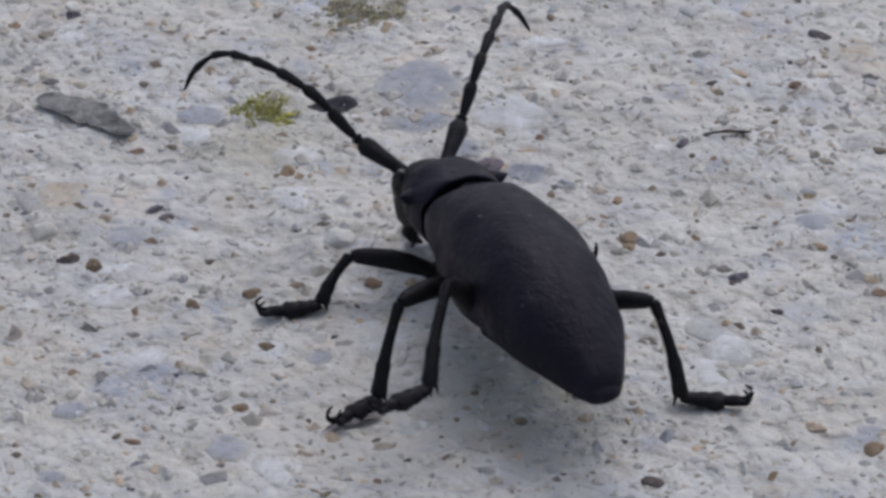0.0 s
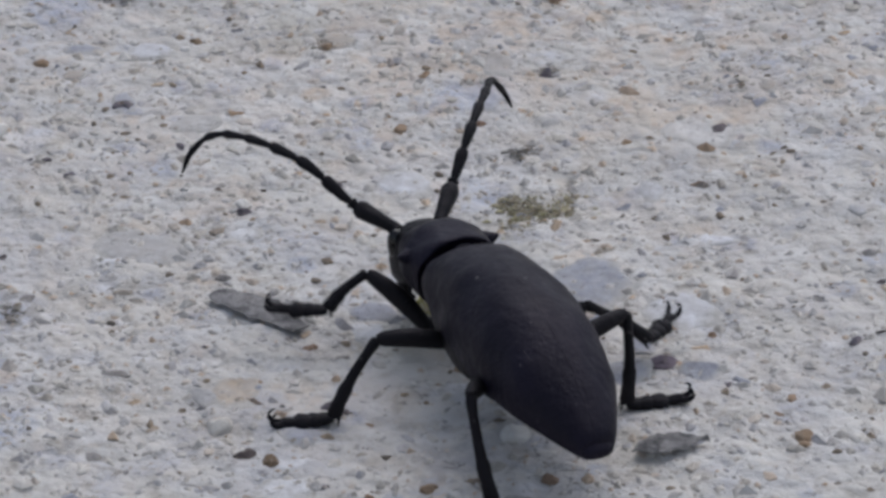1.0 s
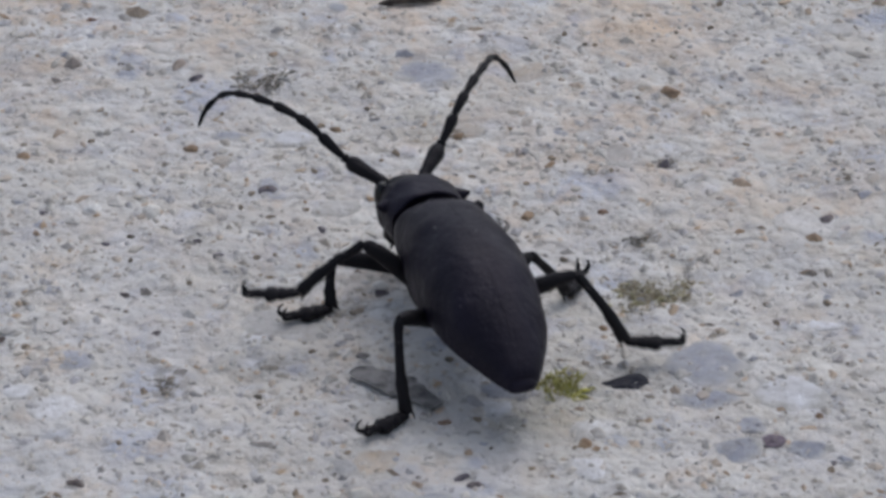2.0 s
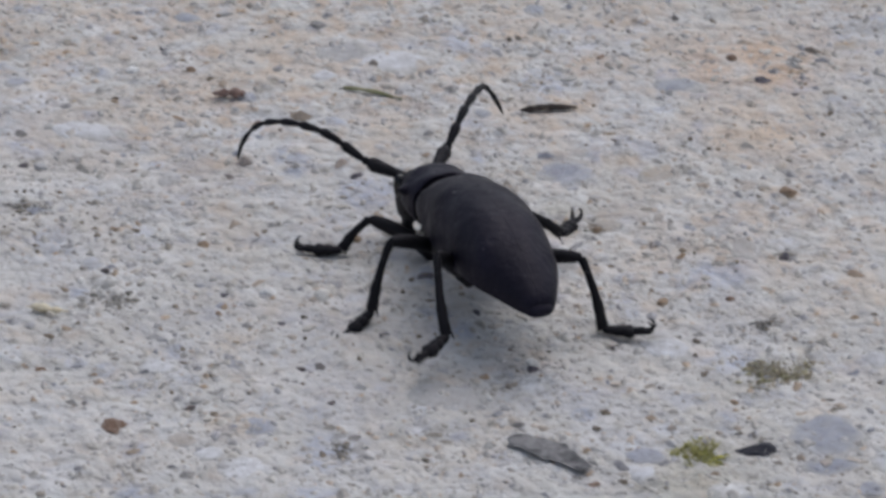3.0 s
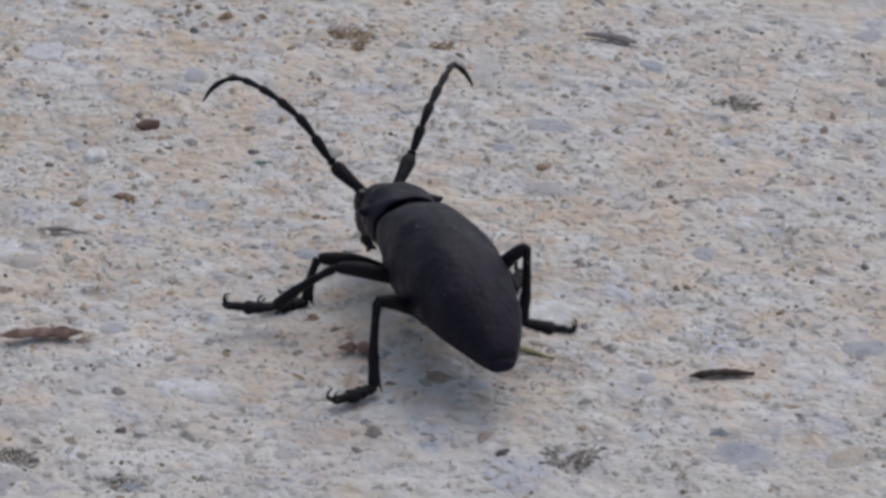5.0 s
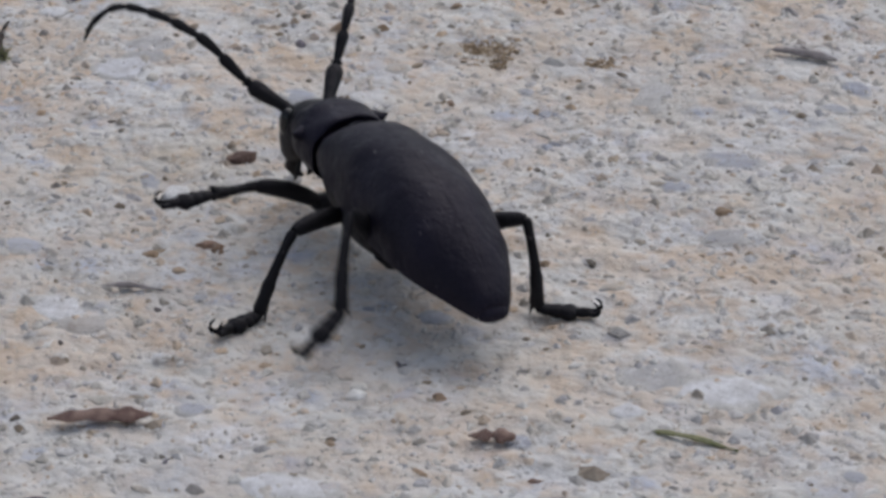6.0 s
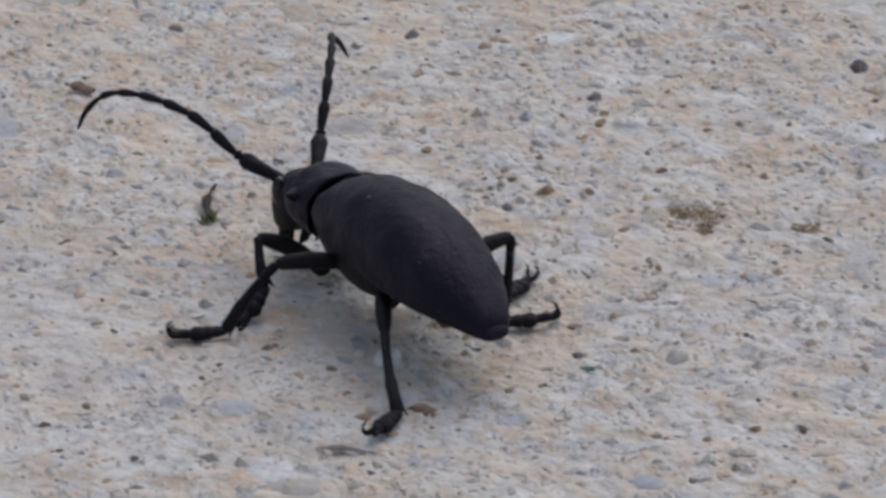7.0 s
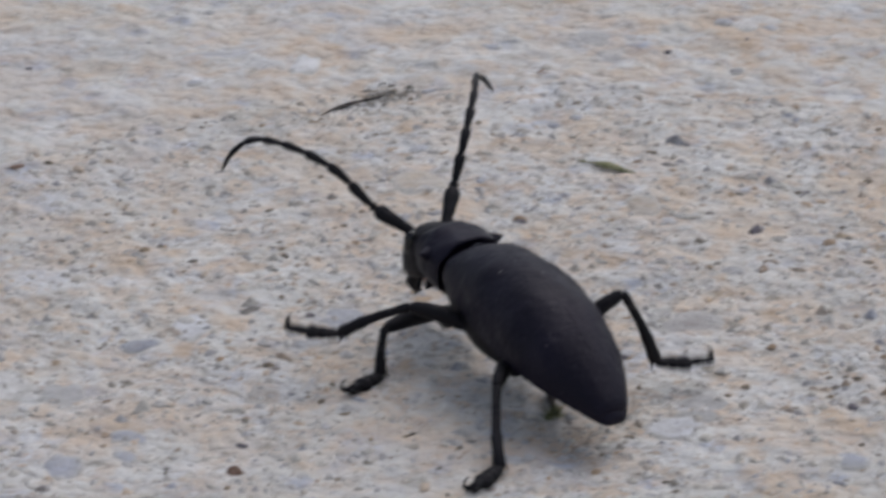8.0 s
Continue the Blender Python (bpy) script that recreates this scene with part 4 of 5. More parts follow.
DARK_PEBBLES = [
    (-24.4, -71.9, 1.7), (19.1, -74.9, 1.6), (-18.1, -66.6, 1.2), (8.2, -27.4, 1.7),
    (16.3, -57.8, 1.4), (26.3, -43.7, 1.9), (-19.2, -65.5, 1.4), (21.3, -78.9, 0.9), (12.8, -97.6, 1.4), (11.0, -93.2, 0.8), (-25.7, -39.6, 1.3),
    (-46.4, -67.4, 1.4), (-45.3, -40.5, 0.9), (-30.9, -30.1, 0.9), (-47.5, -32.1, 0.8), (-83.3, 0.3, 1.8), (-72.8, -3.4, 1.0),
    (-40.3, -32.2, 0.8), (-5.6, 15.8, 1.9), (-63.4, -23.8, 1.2), (-35.3, -23.6, 1.8), (-67.0, 47.2, 1.3), (-42.4, -4.8, 1.4),
    (-93.7, 78.5, 1.2), (-75.0, 71.8, 1.1), (-49.6, 101.5, 2.0), (-70.1, 93.5, 1.8), (-93.8, 21.1, 1.4), (-85.4, 21.7, 0.6), (-86.6, 104.5, 1.7),
    (-106.3, 104.7, 1.3), (-119.6, 82.9, 1.1), (-119.9, 58.5, 0.9),
]
PALE_PEBBLES = [
    (-13.5, -79.5, 0.9), (-24.9, 18.4, 1.3), (-27.6, 18.4, 1.1), (-26.0, -38.5, 1.4), (-64.7, 17.7, 1.5),
    (-6.8, -69.8, 2.1), (-26.2, -68.5, 2.1), (-44.3, -27.3, 1.9), (-49.0, -27.0, 1.4), (-62.8, -26.3, 1.4), (-70.4, 96.2, 1.5), (-60.0, 47.2, 2.0),
]
BLUE_SPOTS = [
    (-1.6, -49.7, 6.2, 6.6), (-20.6, -69.5, 3.3, 2.8), (-13.2, -93.8, 2.6, 2.5), (-7.7, -83.5, 1.6, 1.9), (24.3, -68.0, 3.7, 2.5), 
    (-16.4, -53.7, 3.8, 2.4), (-23.9, -96.4, 2.1, 1.6), (-1.4, -54.3, 5.0, 2.7), (-24.1, -2.8, 4.2, 4.0), (-35.4, -23.2, 1.9, 3.1), 
    (-48.3, -50.3, 4.0, 3.1), (-14.0, 14.9, 4.0, 3.1),  (-75.3, -44.4, 2.8, 2.5), (-75.1, 13.2, 2.6, 2.3), (-53.4, 11.1, 2.1, 2.1),
]
BLUE_SPOTS_FAR = [
    (-128.1, 58.3, 3.9, 2.1), (-132.4, 52.7, 3.4, 3.8), (-131.6, 75.1, 3.6, 2.3), (-23.5, -3.5, 5.1, 5.1), (-13.5, 14.9, 4.2, 3.3), (-75.3, -44.4, 3.3, 3.1), (-20.8, -69.2, 3.7, 2.7), (-13.2, -93.5, 2.8, 2.9), (-23.3, -89.3, 2.5, 1.8),
    (-39.0, -14.4, 2.8, 2.3), (-32.7, 67.5, 2.6, 2.5), (-74.1, 62.1, 2.9, 3.0), (-45.2, 49.6, 2.5, 2.7), (-94.9, 36.4, 2.4, 2.8), (-60.6, 28.2, 2.7, 1.9), (-90.8, 35.9, 4.8, 3.1),
    (-116.7, 82.5, 4.1, 5.0), (-69.6, 123.4, 2.9, 1.8),
]
WHITE_SPOTS = [
    (-40.2, 19.3, 7.5, 4.6), (-46.7, 15.9, 2.6, 2.6), (-128.5, 79.4, 3.6, 5.3), (-131.2, 136.6, 3.0, 5.5), (-14.5, -35.2, 4.3, 3.6), (-21.6, -76.0, 4.0, 3.2), (18.0, -83.1, 3.2, 3.7), (-25.7, -42.7, 2.4, 1.9), (4.6, -53.4, 5.4, 4.6), (-16.8, -56.2, 3.3, 3.0),
    (-9.9, -96.0, 3.8, 3.4), (-19.0, -83.6, 3.9, 2.9), (-9.8, -64.4, 3.7, 3.9), (-23.3, -89.3, 2.1, 1.6), (16.8, -85.4, 3.2, 3.5), (7.0, -43.6, 3.5, 2.1), (-48.6, -57.1, 4.8, 4.5),
    (-51.9, -54.7, 2.6, 2.3), (-67.6, 3.4, 7.0, 4.0), (-86.3, 26.7, 4.9, 3.9), (-57.2, -39.9, 3.3, 3.4), (-76.1, -7.5, 2.5, 2.9), (-34.0, -14.5, 4.0, 2.7), (-87.8, 66.4, 5.1, 3.7),
    (-48.6, 88.6, 4.9, 4.0), (-74.6, 105.4, 4.7, 2.7), (-116.2, 36.8, 3.2, 3.2), (-94.7, 75.8, 2.6, 1.9),
]
MOSS_SPOTS = [
    (-12.0, -53.4, 4.9, 4.6),
]
GREY_MOSS_SPOTS = [
    (-5.0, -39.6, 9.2, 7.0), (-41.0, -53.2, 2.9, 2.8), (-4.2, -17.8, 3.1, 2.1), (-6.1, -31.4, 3.0, 2.3), (-62.0, -29.2, 6.1, 4.1), (-81.1, -8.7, 5.6, 3.3), (-71.2, -12.0, 4.0, 3.0),
    (-20.5, -13.6, 3.2, 3.0), (-37.0, -4.9, 6.1, 4.7), (-24.7, 60.4, 6.3, 3.8), (-60.8, 72.2, 6.0, 7.0), (-52.1, 70.5, 3.4, 3.3), (-41.0, 105.6, 2.8, 4.3), (-122.4, 130.8, 5.0, 6.7),
]

SMALL_DARK_NEAR = [
    (-25.6, -63.7, 0.7), (-27.9, -58.1, 0.8), (-9.4, -68.6, 0.7), (-19.6, -46.6, 0.6), (15.0, -50.5, 0.5), (19.2, -55.3, 0.5), (18.5, -50.0, 0.9), (7.4, -63.3, 0.7),
    (20.2, -68.2, 0.7), (-19.0, -76.0, 0.8), (-16.7, -85.6, 0.8), (-20.9, -91.4, 0.6), (-16.3, -89.1, 0.8), (-20.1, -82.9, 0.6), (-13.7, -95.4, 1.0), (-19.0, -98.2, 0.6),
    (18.6, -75.3, 1.2), (11.7, -94.3, 0.7), (-7.0, -81.1, 0.6), (-66.0, 44.0, 0.9), (-69.2, 41.9, 0.9), (-79.7, 27.6, 0.9), (-84.6, 27.5, 0.9), (-83.3, 14.5, 0.6),
    (-75.8, 5.9, 1.1), (-62.2, 21.0, 1.0), (-26.1, 48.5, 1.1), (-24.7, 46.2, 0.8), (-8.7, 47.4, 1.3), (-13.5, 42.2, 1.0), (-15.1, 40.6, 0.8), (-18.0, 26.0, 1.2),
]
SMALL_DARK_MID = [
    (-19.3, 2.9, 0.8), (-2.9, 13.3, 1.1), (-2.0, 49.6, 1.1), (-76.7, -19.7, 0.9), (-56.4, -22.9, 0.6), (-56.4, -34.6, 0.6), (-41.6, -31.9, 0.9), (-52.6, -27.8, 1.1),
    (-53.8, -47.0, 1.1), (-62.8, -46.6, 0.8), (-42.4, -46.4, 0.8), (-20.8, -20.7, 0.8), (-8.7, -22.0, 0.7), (-19.1, -35.2, 1.2), (-4.2, -18.9, 2.2), (-38.5, -34.4, 1.1),
    (-82.3, 101.4, 0.7), (-75.7, 95.6, 0.7), (-76.5, 74.5, 0.5), (-103.3, 32.1, 1.1), (-88.0, 39.5, 0.6), (-101.3, 27.5, 0.6), (-48.3, 39.8, 0.6), (-155.6, 132.7, 0.9),
    (-146.5, 140.4, 0.8), (-142.4, 93.9, 0.8), (-90.6, 107.7, 0.8), (-104.0, 109.5, 0.8), (-82.1, 97.6, 0.8), (-97.9, 103.7, 0.7), (-83.2, 68.1, 0.7), (-124.4, 50.9, 1.1),
]
SMALL_DARK_FAR = [
    (-136.8, 75.6, 0.6), (-90.9, 84.5, 0.6), (-99.3, 144.4, 0.9), (-92.6, 147.7, 0.8),
]
SMALL_BROWN_NEAR = [
    (-9.7, -61.8, 1.0), (-16.4, -67.9, 1.0), (-20.6, -57.8, 1.2), (-2.6, -50.4, 0.9), (3.4, -52.3, 0.5), (20.1, -63.6, 0.7), (26.2, -59.8, 0.9), (24.4, -64.2, 1.1),
    (26.6, -67.3, 0.7), (24.5, -70.6, 1.3), (12.2, -70.8, 1.3), (-19.7, -78.0, 0.7), (-19.0, -92.5, 0.9), (-4.0, -97.2, 0.8), (-7.9, -98.0, 0.7), (20.0, -96.6, 0.9),
    (28.1, -76.4, 1.1), (-65.6, 9.3, 1.1), (-52.2, 6.4, 1.0), (-13.5, 27.8, 0.9), (-20.9, 20.4, 1.0), (-4.5, 49.4, 1.1), (-63.3, -15.7, 1.4), (-67.0, -40.9, 1.0),
    (-13.4, -18.9, 1.1), (-27.3, -25.1, 1.0), (-82.3, 82.2, 1.1), (-94.6, 86.4, 1.3), (-70.6, 85.2, 1.0), (-57.0, 81.6, 1.1), (-53.5, 67.5, 0.8), (-62.7, 62.5, 0.9),
]
SMALL_BROWN_MID = [
    (-71.9, 70.1, 0.9), (-100.0, 62.0, 0.9), (-61.8, 41.8, 0.8), (-58.1, 42.7, 0.7), (-113.0, 64.7, 0.9), (-150.6, 109.6, 1.3), (-109.8, 137.4, 1.4),
]
SMALL_PALE_NEAR = [
    (-6.4, -98.1, 1.0), (-1.3, -90.9, 0.9), (15.5, -70.0, 0.9), (-65.3, -25.5, 0.8), (-31.4, -14.5, 0.8), (-52.4, 28.9, 0.9), (-60.0, 48.8, 0.9), (-85.3, 64.4, 1.2),
    (-109.5, 138.5, 1.2), (-129.2, 80.2, 1.4),
]

BROWN_ROCKS = [rock_mesh("brown_pebble", BROWN, i, 0.85, 0.38 + 0.12 * (i % 3), 3) for i in range(6)]
BROWN_CRUMBS = [rock_mesh("brown_crumb", BROWN, 60 + i, 0.55, 1.0, 2) for i in range(7)]
DARK_CRUMBS = [rock_mesh("dark_crumb", DARK, 80 + i, 0.55, 1.1, 2) for i in range(7)]
DARK_ROCKS = [rock_mesh("dark_pebble", DARK, 20 + i, 0.75, 0.7, 3) for i in range(5)]
PALE_ROCKS = [rock_mesh("pale_pebble", PALE, 40 + i, 0.95, 0.25, 3) for i in range(4)]
scatter_pebbles(BROWN_PEBBLES, BROWN_ROCKS, "small rounded brown pebble lying on the concrete", "pebble", "brown pebbles")
scatter_pebbles(DARK_PEBBLES, DARK_ROCKS, "small dark purplish grey stone on the concrete", "pebble", "dark pebbles")
scatter_pebbles(PALE_PEBBLES, PALE_ROCKS, "small pale cream stone on the concrete", "pebble", "pale pebbles", 1.1)
scatter_pebbles(SMALL_DARK_NEAR, DARK_CRUMBS, "tiny dark grey crumb of stone on the concrete", "pebble", "dark crumbs")
scatter_pebbles(SMALL_DARK_MID, DARK_CRUMBS, "tiny dark grey crumb of stone on the concrete", "pebble", "dark crumbs")
scatter_pebbles(SMALL_DARK_FAR, DARK_CRUMBS, "tiny dark grey crumb of stone on the concrete", "pebble", "dark crumbs")
scatter_pebbles(SMALL_BROWN_NEAR, BROWN_CRUMBS, "tiny ochre-brown crumb of stone in the concrete", "pebble", "brown crumbs")
scatter_pebbles(SMALL_BROWN_MID, BROWN_CRUMBS, "tiny ochre-brown crumb of stone in the concrete", "pebble", "brown crumbs")
scatter_pebbles(SMALL_PALE_NEAR, PALE_ROCKS, "tiny cream-coloured crumb of stone on the concrete", "pebble", "pale crumbs")


def single_stone(name, x, y, size, wide, tall, turn, material, seed, label, rough=0.7, angular=False, sunk=0.1):
    """One stone with a shape of its own."""
    ob = new(name, rock_mesh(name, material, seed, 0.8, rough, 3, angular))
    ob.matrix_basis = pose(x * MM, y * MM, (level(x, y) - sunk * size * tall) * MM, 4, -5, turn) @ Matrix.Diagonal((size * MM, size * wide * MM, size * tall * MM, 1))
    return tagged(ob, label, "stone")


single_stone("black_stone", -7.3, -52.5, 4.2, 0.72, 0.5, 12, BLACKSTONE, 101, "shiny black angular stone beside yellow-green moss", 0.8)
single_stone("white_stone", -80.7, 44.6, 2.4, 0.9, 0.9, 22, WHITE_STONE, 102, "small blocky white stone lying loose on the concrete", 0.35, True, -0.03)
single_stone("pale_stone", -64.8, 16.9, 1.9, 0.8, 1.1, -14, PALE, 110, "small pale grey stone casting a dark edge", 0.6, True)
single_stone("brown_stone", -60.0, -50.6, 2.6, 0.75, 0.8, 20, BROWN, 111, "pale brown rough stone on the concrete", 0.8)
single_stone("red_stone", -77.0, 51.4, 2.9, 0.85, 1.1, -8, REDWOOD, 103, "reddish-brown angular stone on the concrete", 0.5, True)
single_stone("green_chip", -66.3, 44.9, 1.4, 0.6, 0.5, -10, GREEN_CHIP, 104, "tiny bottle-green chip on the concrete", 0.6, True)
single_stone("brown_lump", -76.6, 36.6, 1.4, 0.8, 1.1, 40, BROWN, 105, "knobbly brown lump of earth on the concrete", 0.9)
single_stone("grey_stone", 0.3, -61.9, 4.3, 0.8, 0.42, 14, BLUE, 106, "flat lilac-grey stone half sunk in the concrete", 0.7)
single_stone("purple_stone", 3.1, -60.4, 2.4, 0.9, 0.7, -20, PURPLE, 107, "small dark purple stone between grey ones", 0.7, True)
single_stone("grey_stone", 5.5, -61.6, 3.6, 0.9, 0.45, 30, BLUE, 108, "flat grey stone half sunk in the concrete", 0.8)
single_stone("grey_stone", 1.6, -58.2, 2.9, 0.8, 0.35, -12, BLUE, 109, "flat pale grey stone half sunk in the concrete", 0.7)


def embed(x, y, w, d, material, turn):
    ob = part("stone", slab_mesh("stone", material, chance.randrange(90), x, y, w, d, turn, chance.uniform(0.10, 0.17)), ground)
    ob.matrix_basis = pose(x * MM, y * MM, 0, 0, 0, turn) @ Matrix.Diagonal((w * MM, d * MM, MM, 1))


for x, y, w, d in BLUE_SPOTS + BLUE_SPOTS_FAR:
    embed(x, y, w * 1.1, d * 1.1, BLUE, chance.uniform(-15, 15))
embed(-78.0, -26.8, 7.6, 4.0, SLATE, -62)
for x, y, w, d in WHITE_SPOTS:
    embed(x, y, w * 1.1, d * 1.1, CHALK, chance.uniform(-15, 15))
for i in range(235):
    w = chance.choice((1.2, 1.6, 2.0, 2.6, 3.4, 4.5, 6.0)) * chance.uniform(0.8, 1.2)
    embed(chance.uniform(-165, 38), chance.uniform(-105, 165), w, w * chance.uniform(0.6, 1.0), AGGREGATE, chance.uniform(0, 360))


def grit_field(count, lo, hi, spread, z_up, material, label, name):
    """Loose grains too many to count, as one mesh."""
    bm = bmesh.new()
    bmesh.ops.create_icosphere(bm, subdivisions=1, radius=1)
    unit = np.array([v.co[:] for v in bm.verts])
    tris = np.array([[v.index for v in f.verts] for f in bm.faces])
    bm.free()
    rng = np.random.default_rng(5 + count)
    verts, faces = [], []
    strip = np.array([(r[1], r[2]) for r in TRACK])
    for i in range(count):
        while True:
            x, y = rng.uniform(-168, 40), rng.uniform(-108, 168)
            if ((strip - (x, y)) ** 2).sum(1).min() < 64 ** 2 and noise.noise((x * 0.09, y * 0.09, spread)) + 0.5 * noise.noise((x * 0.4, y * 0.4, spread)) > rng.uniform(-0.9, 0.4):
                break
        s = lo * (hi / lo) ** (rng.random() ** 2.2)
        a = rng.uniform(0, 6.28)
        p = unit * (1 + rng.uniform(-0.42, 0.35, (len(unit), 1)))
        p = p * np.array([rng.uniform(0.8, 1.5), rng.uniform(0.7, 1.0), rng.uniform(0.6, 1.0)]) * s / 2
        p = np.stack([p[:, 0] * np.cos(a) - p[:, 1] * np.sin(a), p[:, 0] * np.sin(a) + p[:, 1] * np.cos(a), p[:, 2]], 1)
        p += np.array([x, y, level(x, y) + s * z_up])
        faces.append(tris + 12 * i)
        verts.append(p)
    verts, faces = np.concatenate(verts) * MM, np.concatenate(faces)
    me = bpy.data.meshes.new(name)
    me.from_pydata(verts.tolist(), [], faces.tolist())
    me.materials.append(material)
    tagged(new(name, me), label, "grit", kind="stuff")


grit_field(46000, 0.26, 1.25, 3.7, -0.15, GRIT, "sand and grit set in the worn concrete", "grit")
grit_field(2300, 0.2, 0.9, 9.2, -0.08, SOOT, "dark specks of dirt scattered over the concrete", "dirt_crumbs")
grit_field(2800, 0.45, 1.9, 6.4, -0.20, CHIPS, "chips of grey, ochre and cream stone in the concrete", "stone_chips")


def moss_mesh(seed, w, d, material, spiky, tall=1.0):
    """A flat cushion of tiny shoots and crumbs."""
    rng = random.Random(seed)
    solids = []
    for i in range(int(22 + (4.5 if material is LICHEN else 9) * w * d)):
        a = rng.uniform(0, 6.28)
        r = rng.random() ** 0.62 * (0.78 + 0.75 * noise.noise((math.cos(a) * 1.4, math.sin(a) * 1.4, seed * 1.7)))
        x, y = r * w / 2 * math.cos(a), r * d / 2 * math.sin(a)
        h = max(1 - 0.7 * r * r, 0.3) * rng.uniform(0.2, 0.6) * (1.0 if material is MOSS else 0.7 if spiky else 0.45) * tall
        lx, ly = rng.uniform(-0.5, 0.5), rng.uniform(-0.5, 0.5)
        t = rng.uniform(0.035, 0.085)
        solids.append(tube([(x, y, -0.1), (x + lx * 0.4, y + ly * 0.4, h * 0.6), (x + lx, y + ly, h)], [t * 1.3, t, t * 0.35], 5))
    for i in range(int(6 + 0.8 * w * d)):
        a, r = rng.uniform(0, 6.28), math.sqrt(rng.random())
        x, y, s = r * w / 2.1 * math.cos(a), r * d / 2.1 * math.sin(a), rng.uniform(0.15, 0.4)
        solids.append(tube([(x - s, y, 0.0), (x - s * 0.4, y, s * 0.3), (x + s * 0.4, y + s * 0.3, s * 0.3), (x + s, y + s * 0.3, 0.0)], [s * 0.2, s * 0.5, s * 0.45, s * 0.15], 6, 0.7))
    return mesh_of("moss_tuft", *scaled(joined(*solids)), material)


for i, (x, y, w, d) in enumerate(MOSS_SPOTS):
    ob = new("moss_tuft", moss_mesh(i, w, d, MOSS, True, 1.25))
    ob.matrix_basis = pose(x * MM, y * MM, level(x, y) * MM)
    tagged(ob, "yellow-green tuft of moss growing on the concrete", "moss", "moss tufts")
for i, (x, y, w, d) in enumerate(GREY_MOSS_SPOTS):
    earthy = i in (10, 11)
    ob = new("moss_tuft", moss_mesh(50 + i, w, d, FADED_MOSS if i == 0 else OCHRE if earthy else LICHEN, i % 3 == 0))
    ob.matrix_basis = pose(x * MM, y * MM, level(x, y) * MM)
    tagged(ob, "dry ochre-brown cushion of moss and earth" if earthy else "dry grey-brown cushion of moss and dirt", "moss", "moss tufts")


sprig = new("moss_sprig", moss_mesh(90, 1.6, 1.2, GRASS, True, 3.2))
sprig.matrix_basis = pose(-97.3 * MM, 67.1 * MM, level(-97.3, 67.1) * MM)
tagged(sprig, "tiny upright dark green sprig of moss", "moss", "moss tufts")


def splinter(name, x0, y0, x1, y1, thick, material, label, category, bend=0.25, flat=0.6):
    """A bit of plant litter between two points of the ground."""
    a, b = Vector((x0, y0, 0)), Vector((x1, y1, 0))
    side = Vector((-(b - a).y, (b - a).x, 0)).normalized()
    pts, rad = [], []
    for k in range(17):
        u = k / 16
        p = a.lerp(b, u) + side * (bend * math.sin(math.pi * u) + 0.12 * noise.noise((x0 + 2.3 * u, y0, 1.5)))
        p.z = thick * flat * 0.5 + 0.05 * math.sin(5 * u) + 0.2
        pts.append(p - a)
        rad.append(thick / 2 * max(0.12, math.sin(math.pi * (0.06 + 0.88 * u)) ** 0.7 + 0.75 * noise.noise((u * 5, x0, y1)) + 0.35 * noise.noise((u * 13, y0, x1))))
    ob = new(name, mesh_of(name, *scaled(tube(pts, rad, 9, flat)), material))
    ob.matrix_basis = pose(x0 * MM, y0 * MM, level((x0 + x1) / 2, (y0 + y1) / 2) * MM)
    return tagged(ob, label, category)


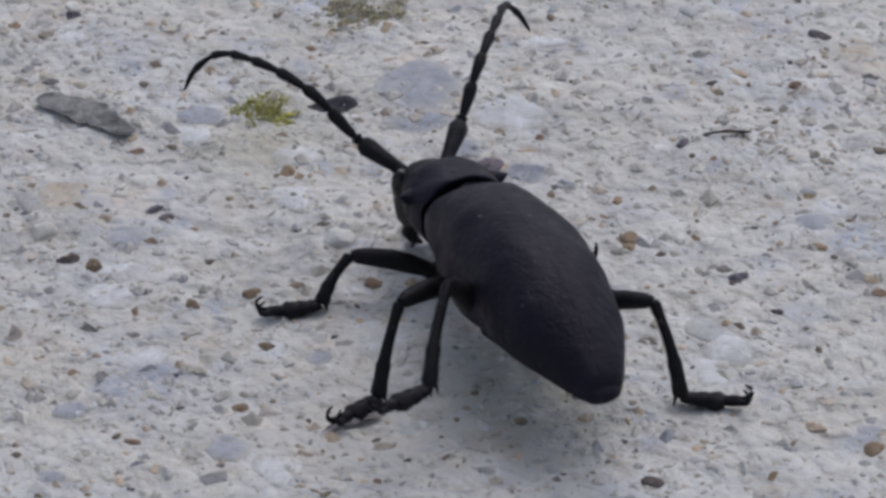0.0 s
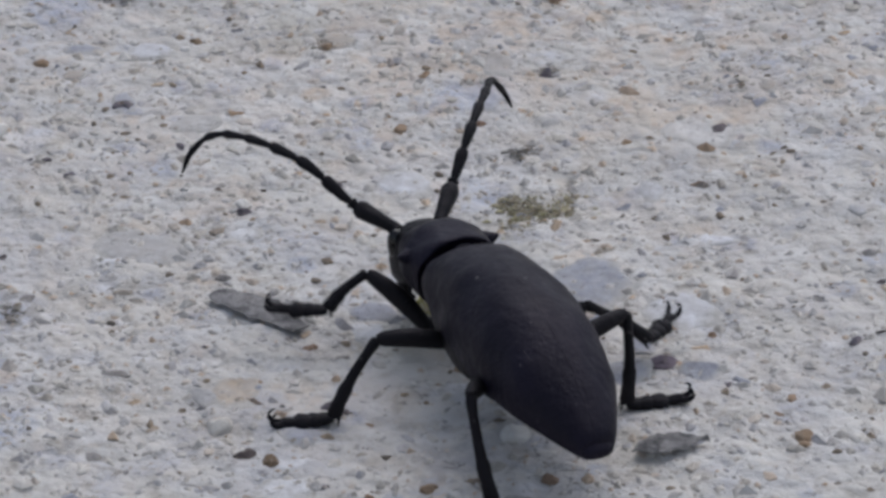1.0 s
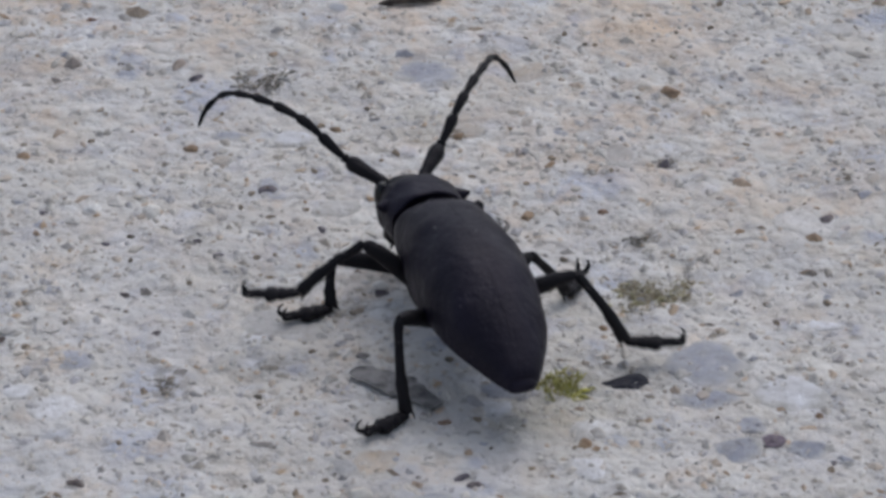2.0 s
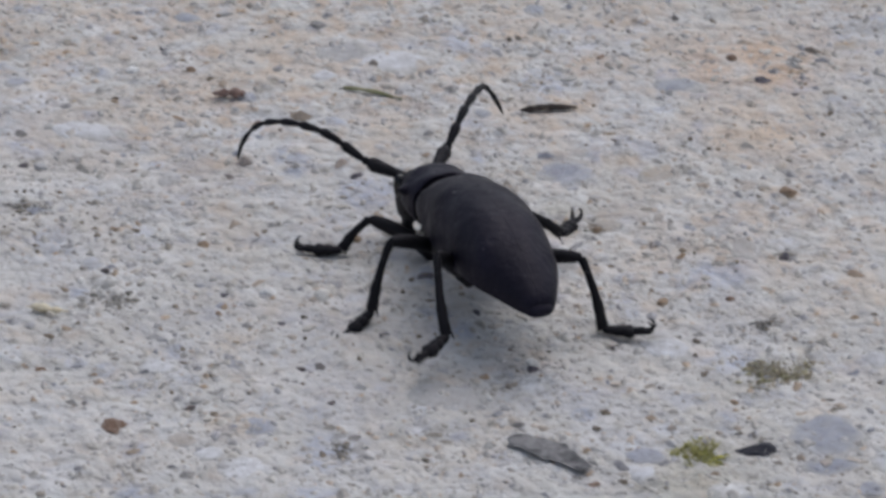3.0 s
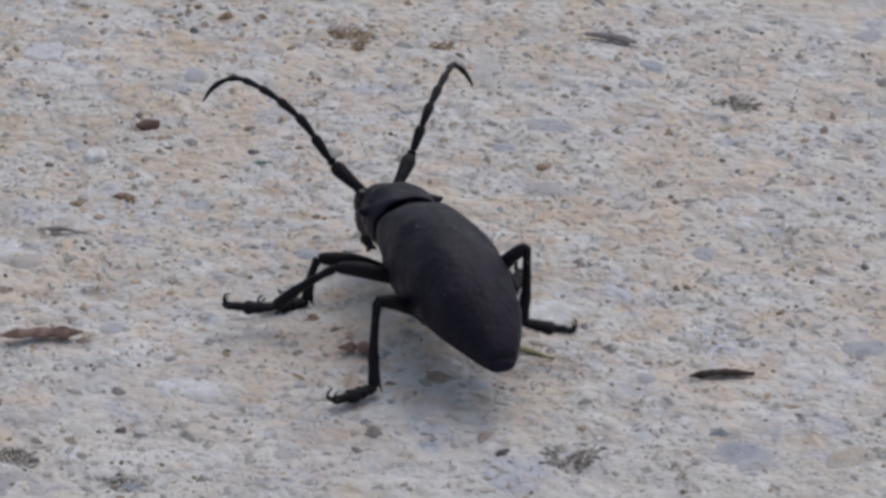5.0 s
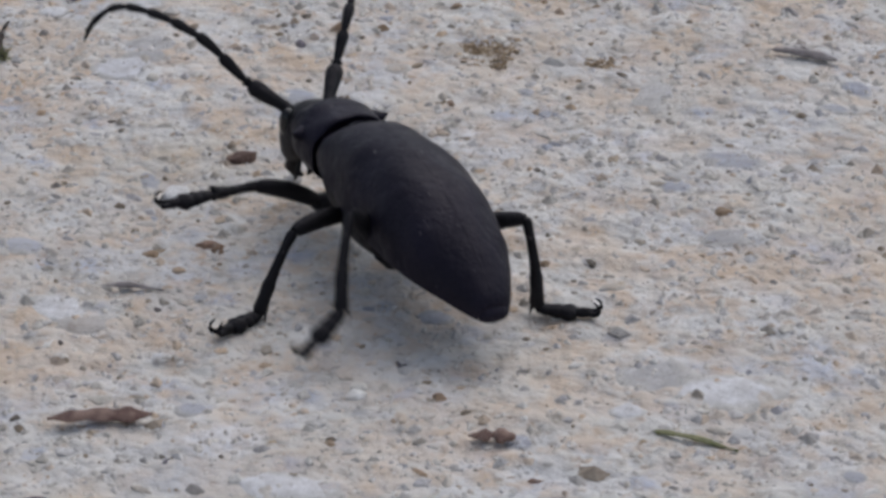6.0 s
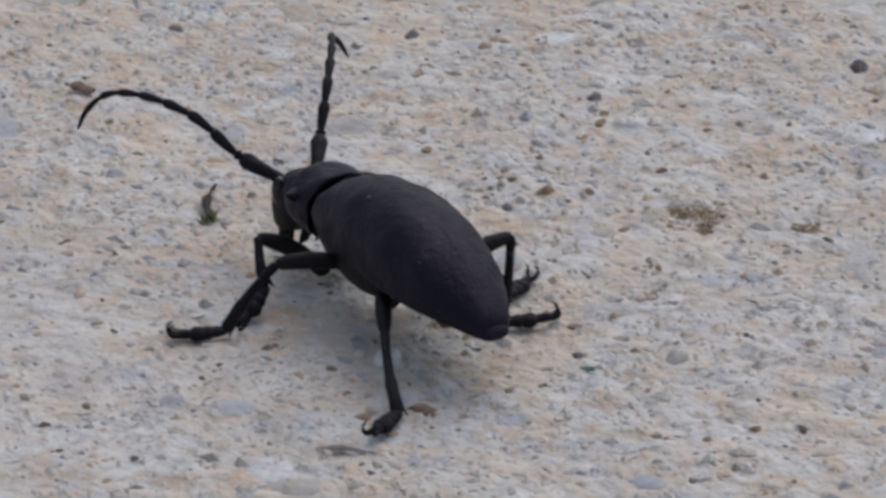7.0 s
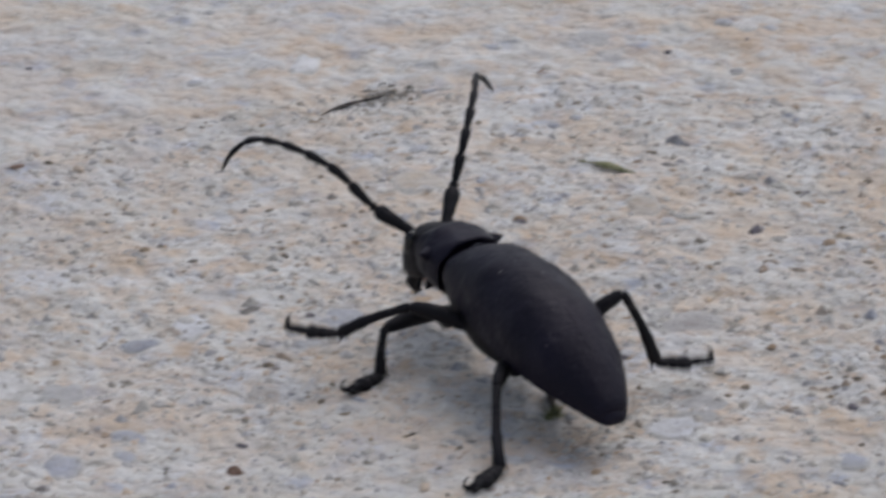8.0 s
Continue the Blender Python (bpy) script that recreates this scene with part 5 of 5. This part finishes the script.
splinter("twig", -28.2, 8.5, -23.0, 9.5, 0.8, BARK, "short dark twig fragment lying on the concrete", "twig", 0.3)
splinter("bark_chip", -84.4, 10.0, -77.6, 11.3, 1.5, REDWOOD, "slender reddish-brown bark chip on the concrete", "bark", 0.1, 0.4)
splinter("straw_piece", -69.4, -31.2, -65.8, -31.9, 0.8, STRAW, "short pale yellow piece of straw", "straw", 0.05)
splinter("bark_chip", -56.8, 10.6, -53.7, 10.8, 1.3, REDWOOD, "stubby dark reddish bark chip on the concrete", "bark", 0.1, 0.5)
splinter("bark_chip", -112.8, 90.4, -110.4, 89.4, 1.0, REDWOOD, "stubby dark reddish bark chip on the concrete", "bark", 0.1, 0.5)
splinter("leaf_scrap", -97.1, 66.7, -97.8, 73.3, 0.7, BARK, "thin dark curled scrap of leaf", "leaf", 0.5)
splinter("leaf_scrap", -83.9, 29.9, -79.5, 29.7, 0.5, LITTER, "thin grey-brown sliver of plant litter", "leaf", 0.3)
splinter("leaf_scrap", -115.3, 44.7, -109.5, 44.1, 0.8, LITTER, "thin grey-brown sliver of plant litter", "leaf", 0.3)
splinter("leaf_scrap", -7.5, -92.3, -3.7, -90.3, 0.9, LITTER, "thin pale grey-purple sliver of plant litter", "leaf", 0.3, 0.4)
splinter("grass_stalk", -103.1, 117.2, -98.2, 115.4, 0.7, GRASS, "short olive-green piece of grass stalk", "grass", 0.15)


splinter("bark_flake", -27.5, -51.5, -21.2, -56.3, 2.6, FLAKE, "flat grey-brown flake of bark lying on the concrete", "bark", 0.4, 0.09)
splinter("bark_flake", 0.8, -72.8, 5.8, -71.0, 1.7, FLAKE, "ragged dark grey flake of bark on the concrete", "bark", 0.2, 0.3)
splinter("grass_stalk", -44.8, 12.9, -39.2, 10.9, 0.5, GRASS, "thin olive stalk lying on the concrete", "grass", 0.2)
splinter("leaf_scrap", -39.5, 72.9, -34.2, 71.5, 0.8, LITTER, "thin blue-grey sliver of plant litter", "leaf", 0.2)
splinter("twig", -127.2, 124.3, -122.8, 129.7, 0.5, BARK, "thin dark stem beside a dry tuft", "twig", 0.4)
splinter("twig", 17.6, -57.2, 20.9, -56.8, 0.3, BARK, "thin dark broken stalk lying on the concrete", "twig", 0.2)


# ---- how it walks ----
def motions():
    times = [i / FPS for i in range(241)]
    walk(beetle, [(t, body_pose(t)) for t in times])
    for name, parts in limbs.items():
        poses = [leg_pose(name, t) for t in times]
        for k in range(3):
            walk(parts[k], [(t, p[k]) for t, p in zip(times, poses)])
    for side, feeler in feelers.items():
        walk(feeler, [(t, antenna_pose(t, side)) for t in times])


motions()
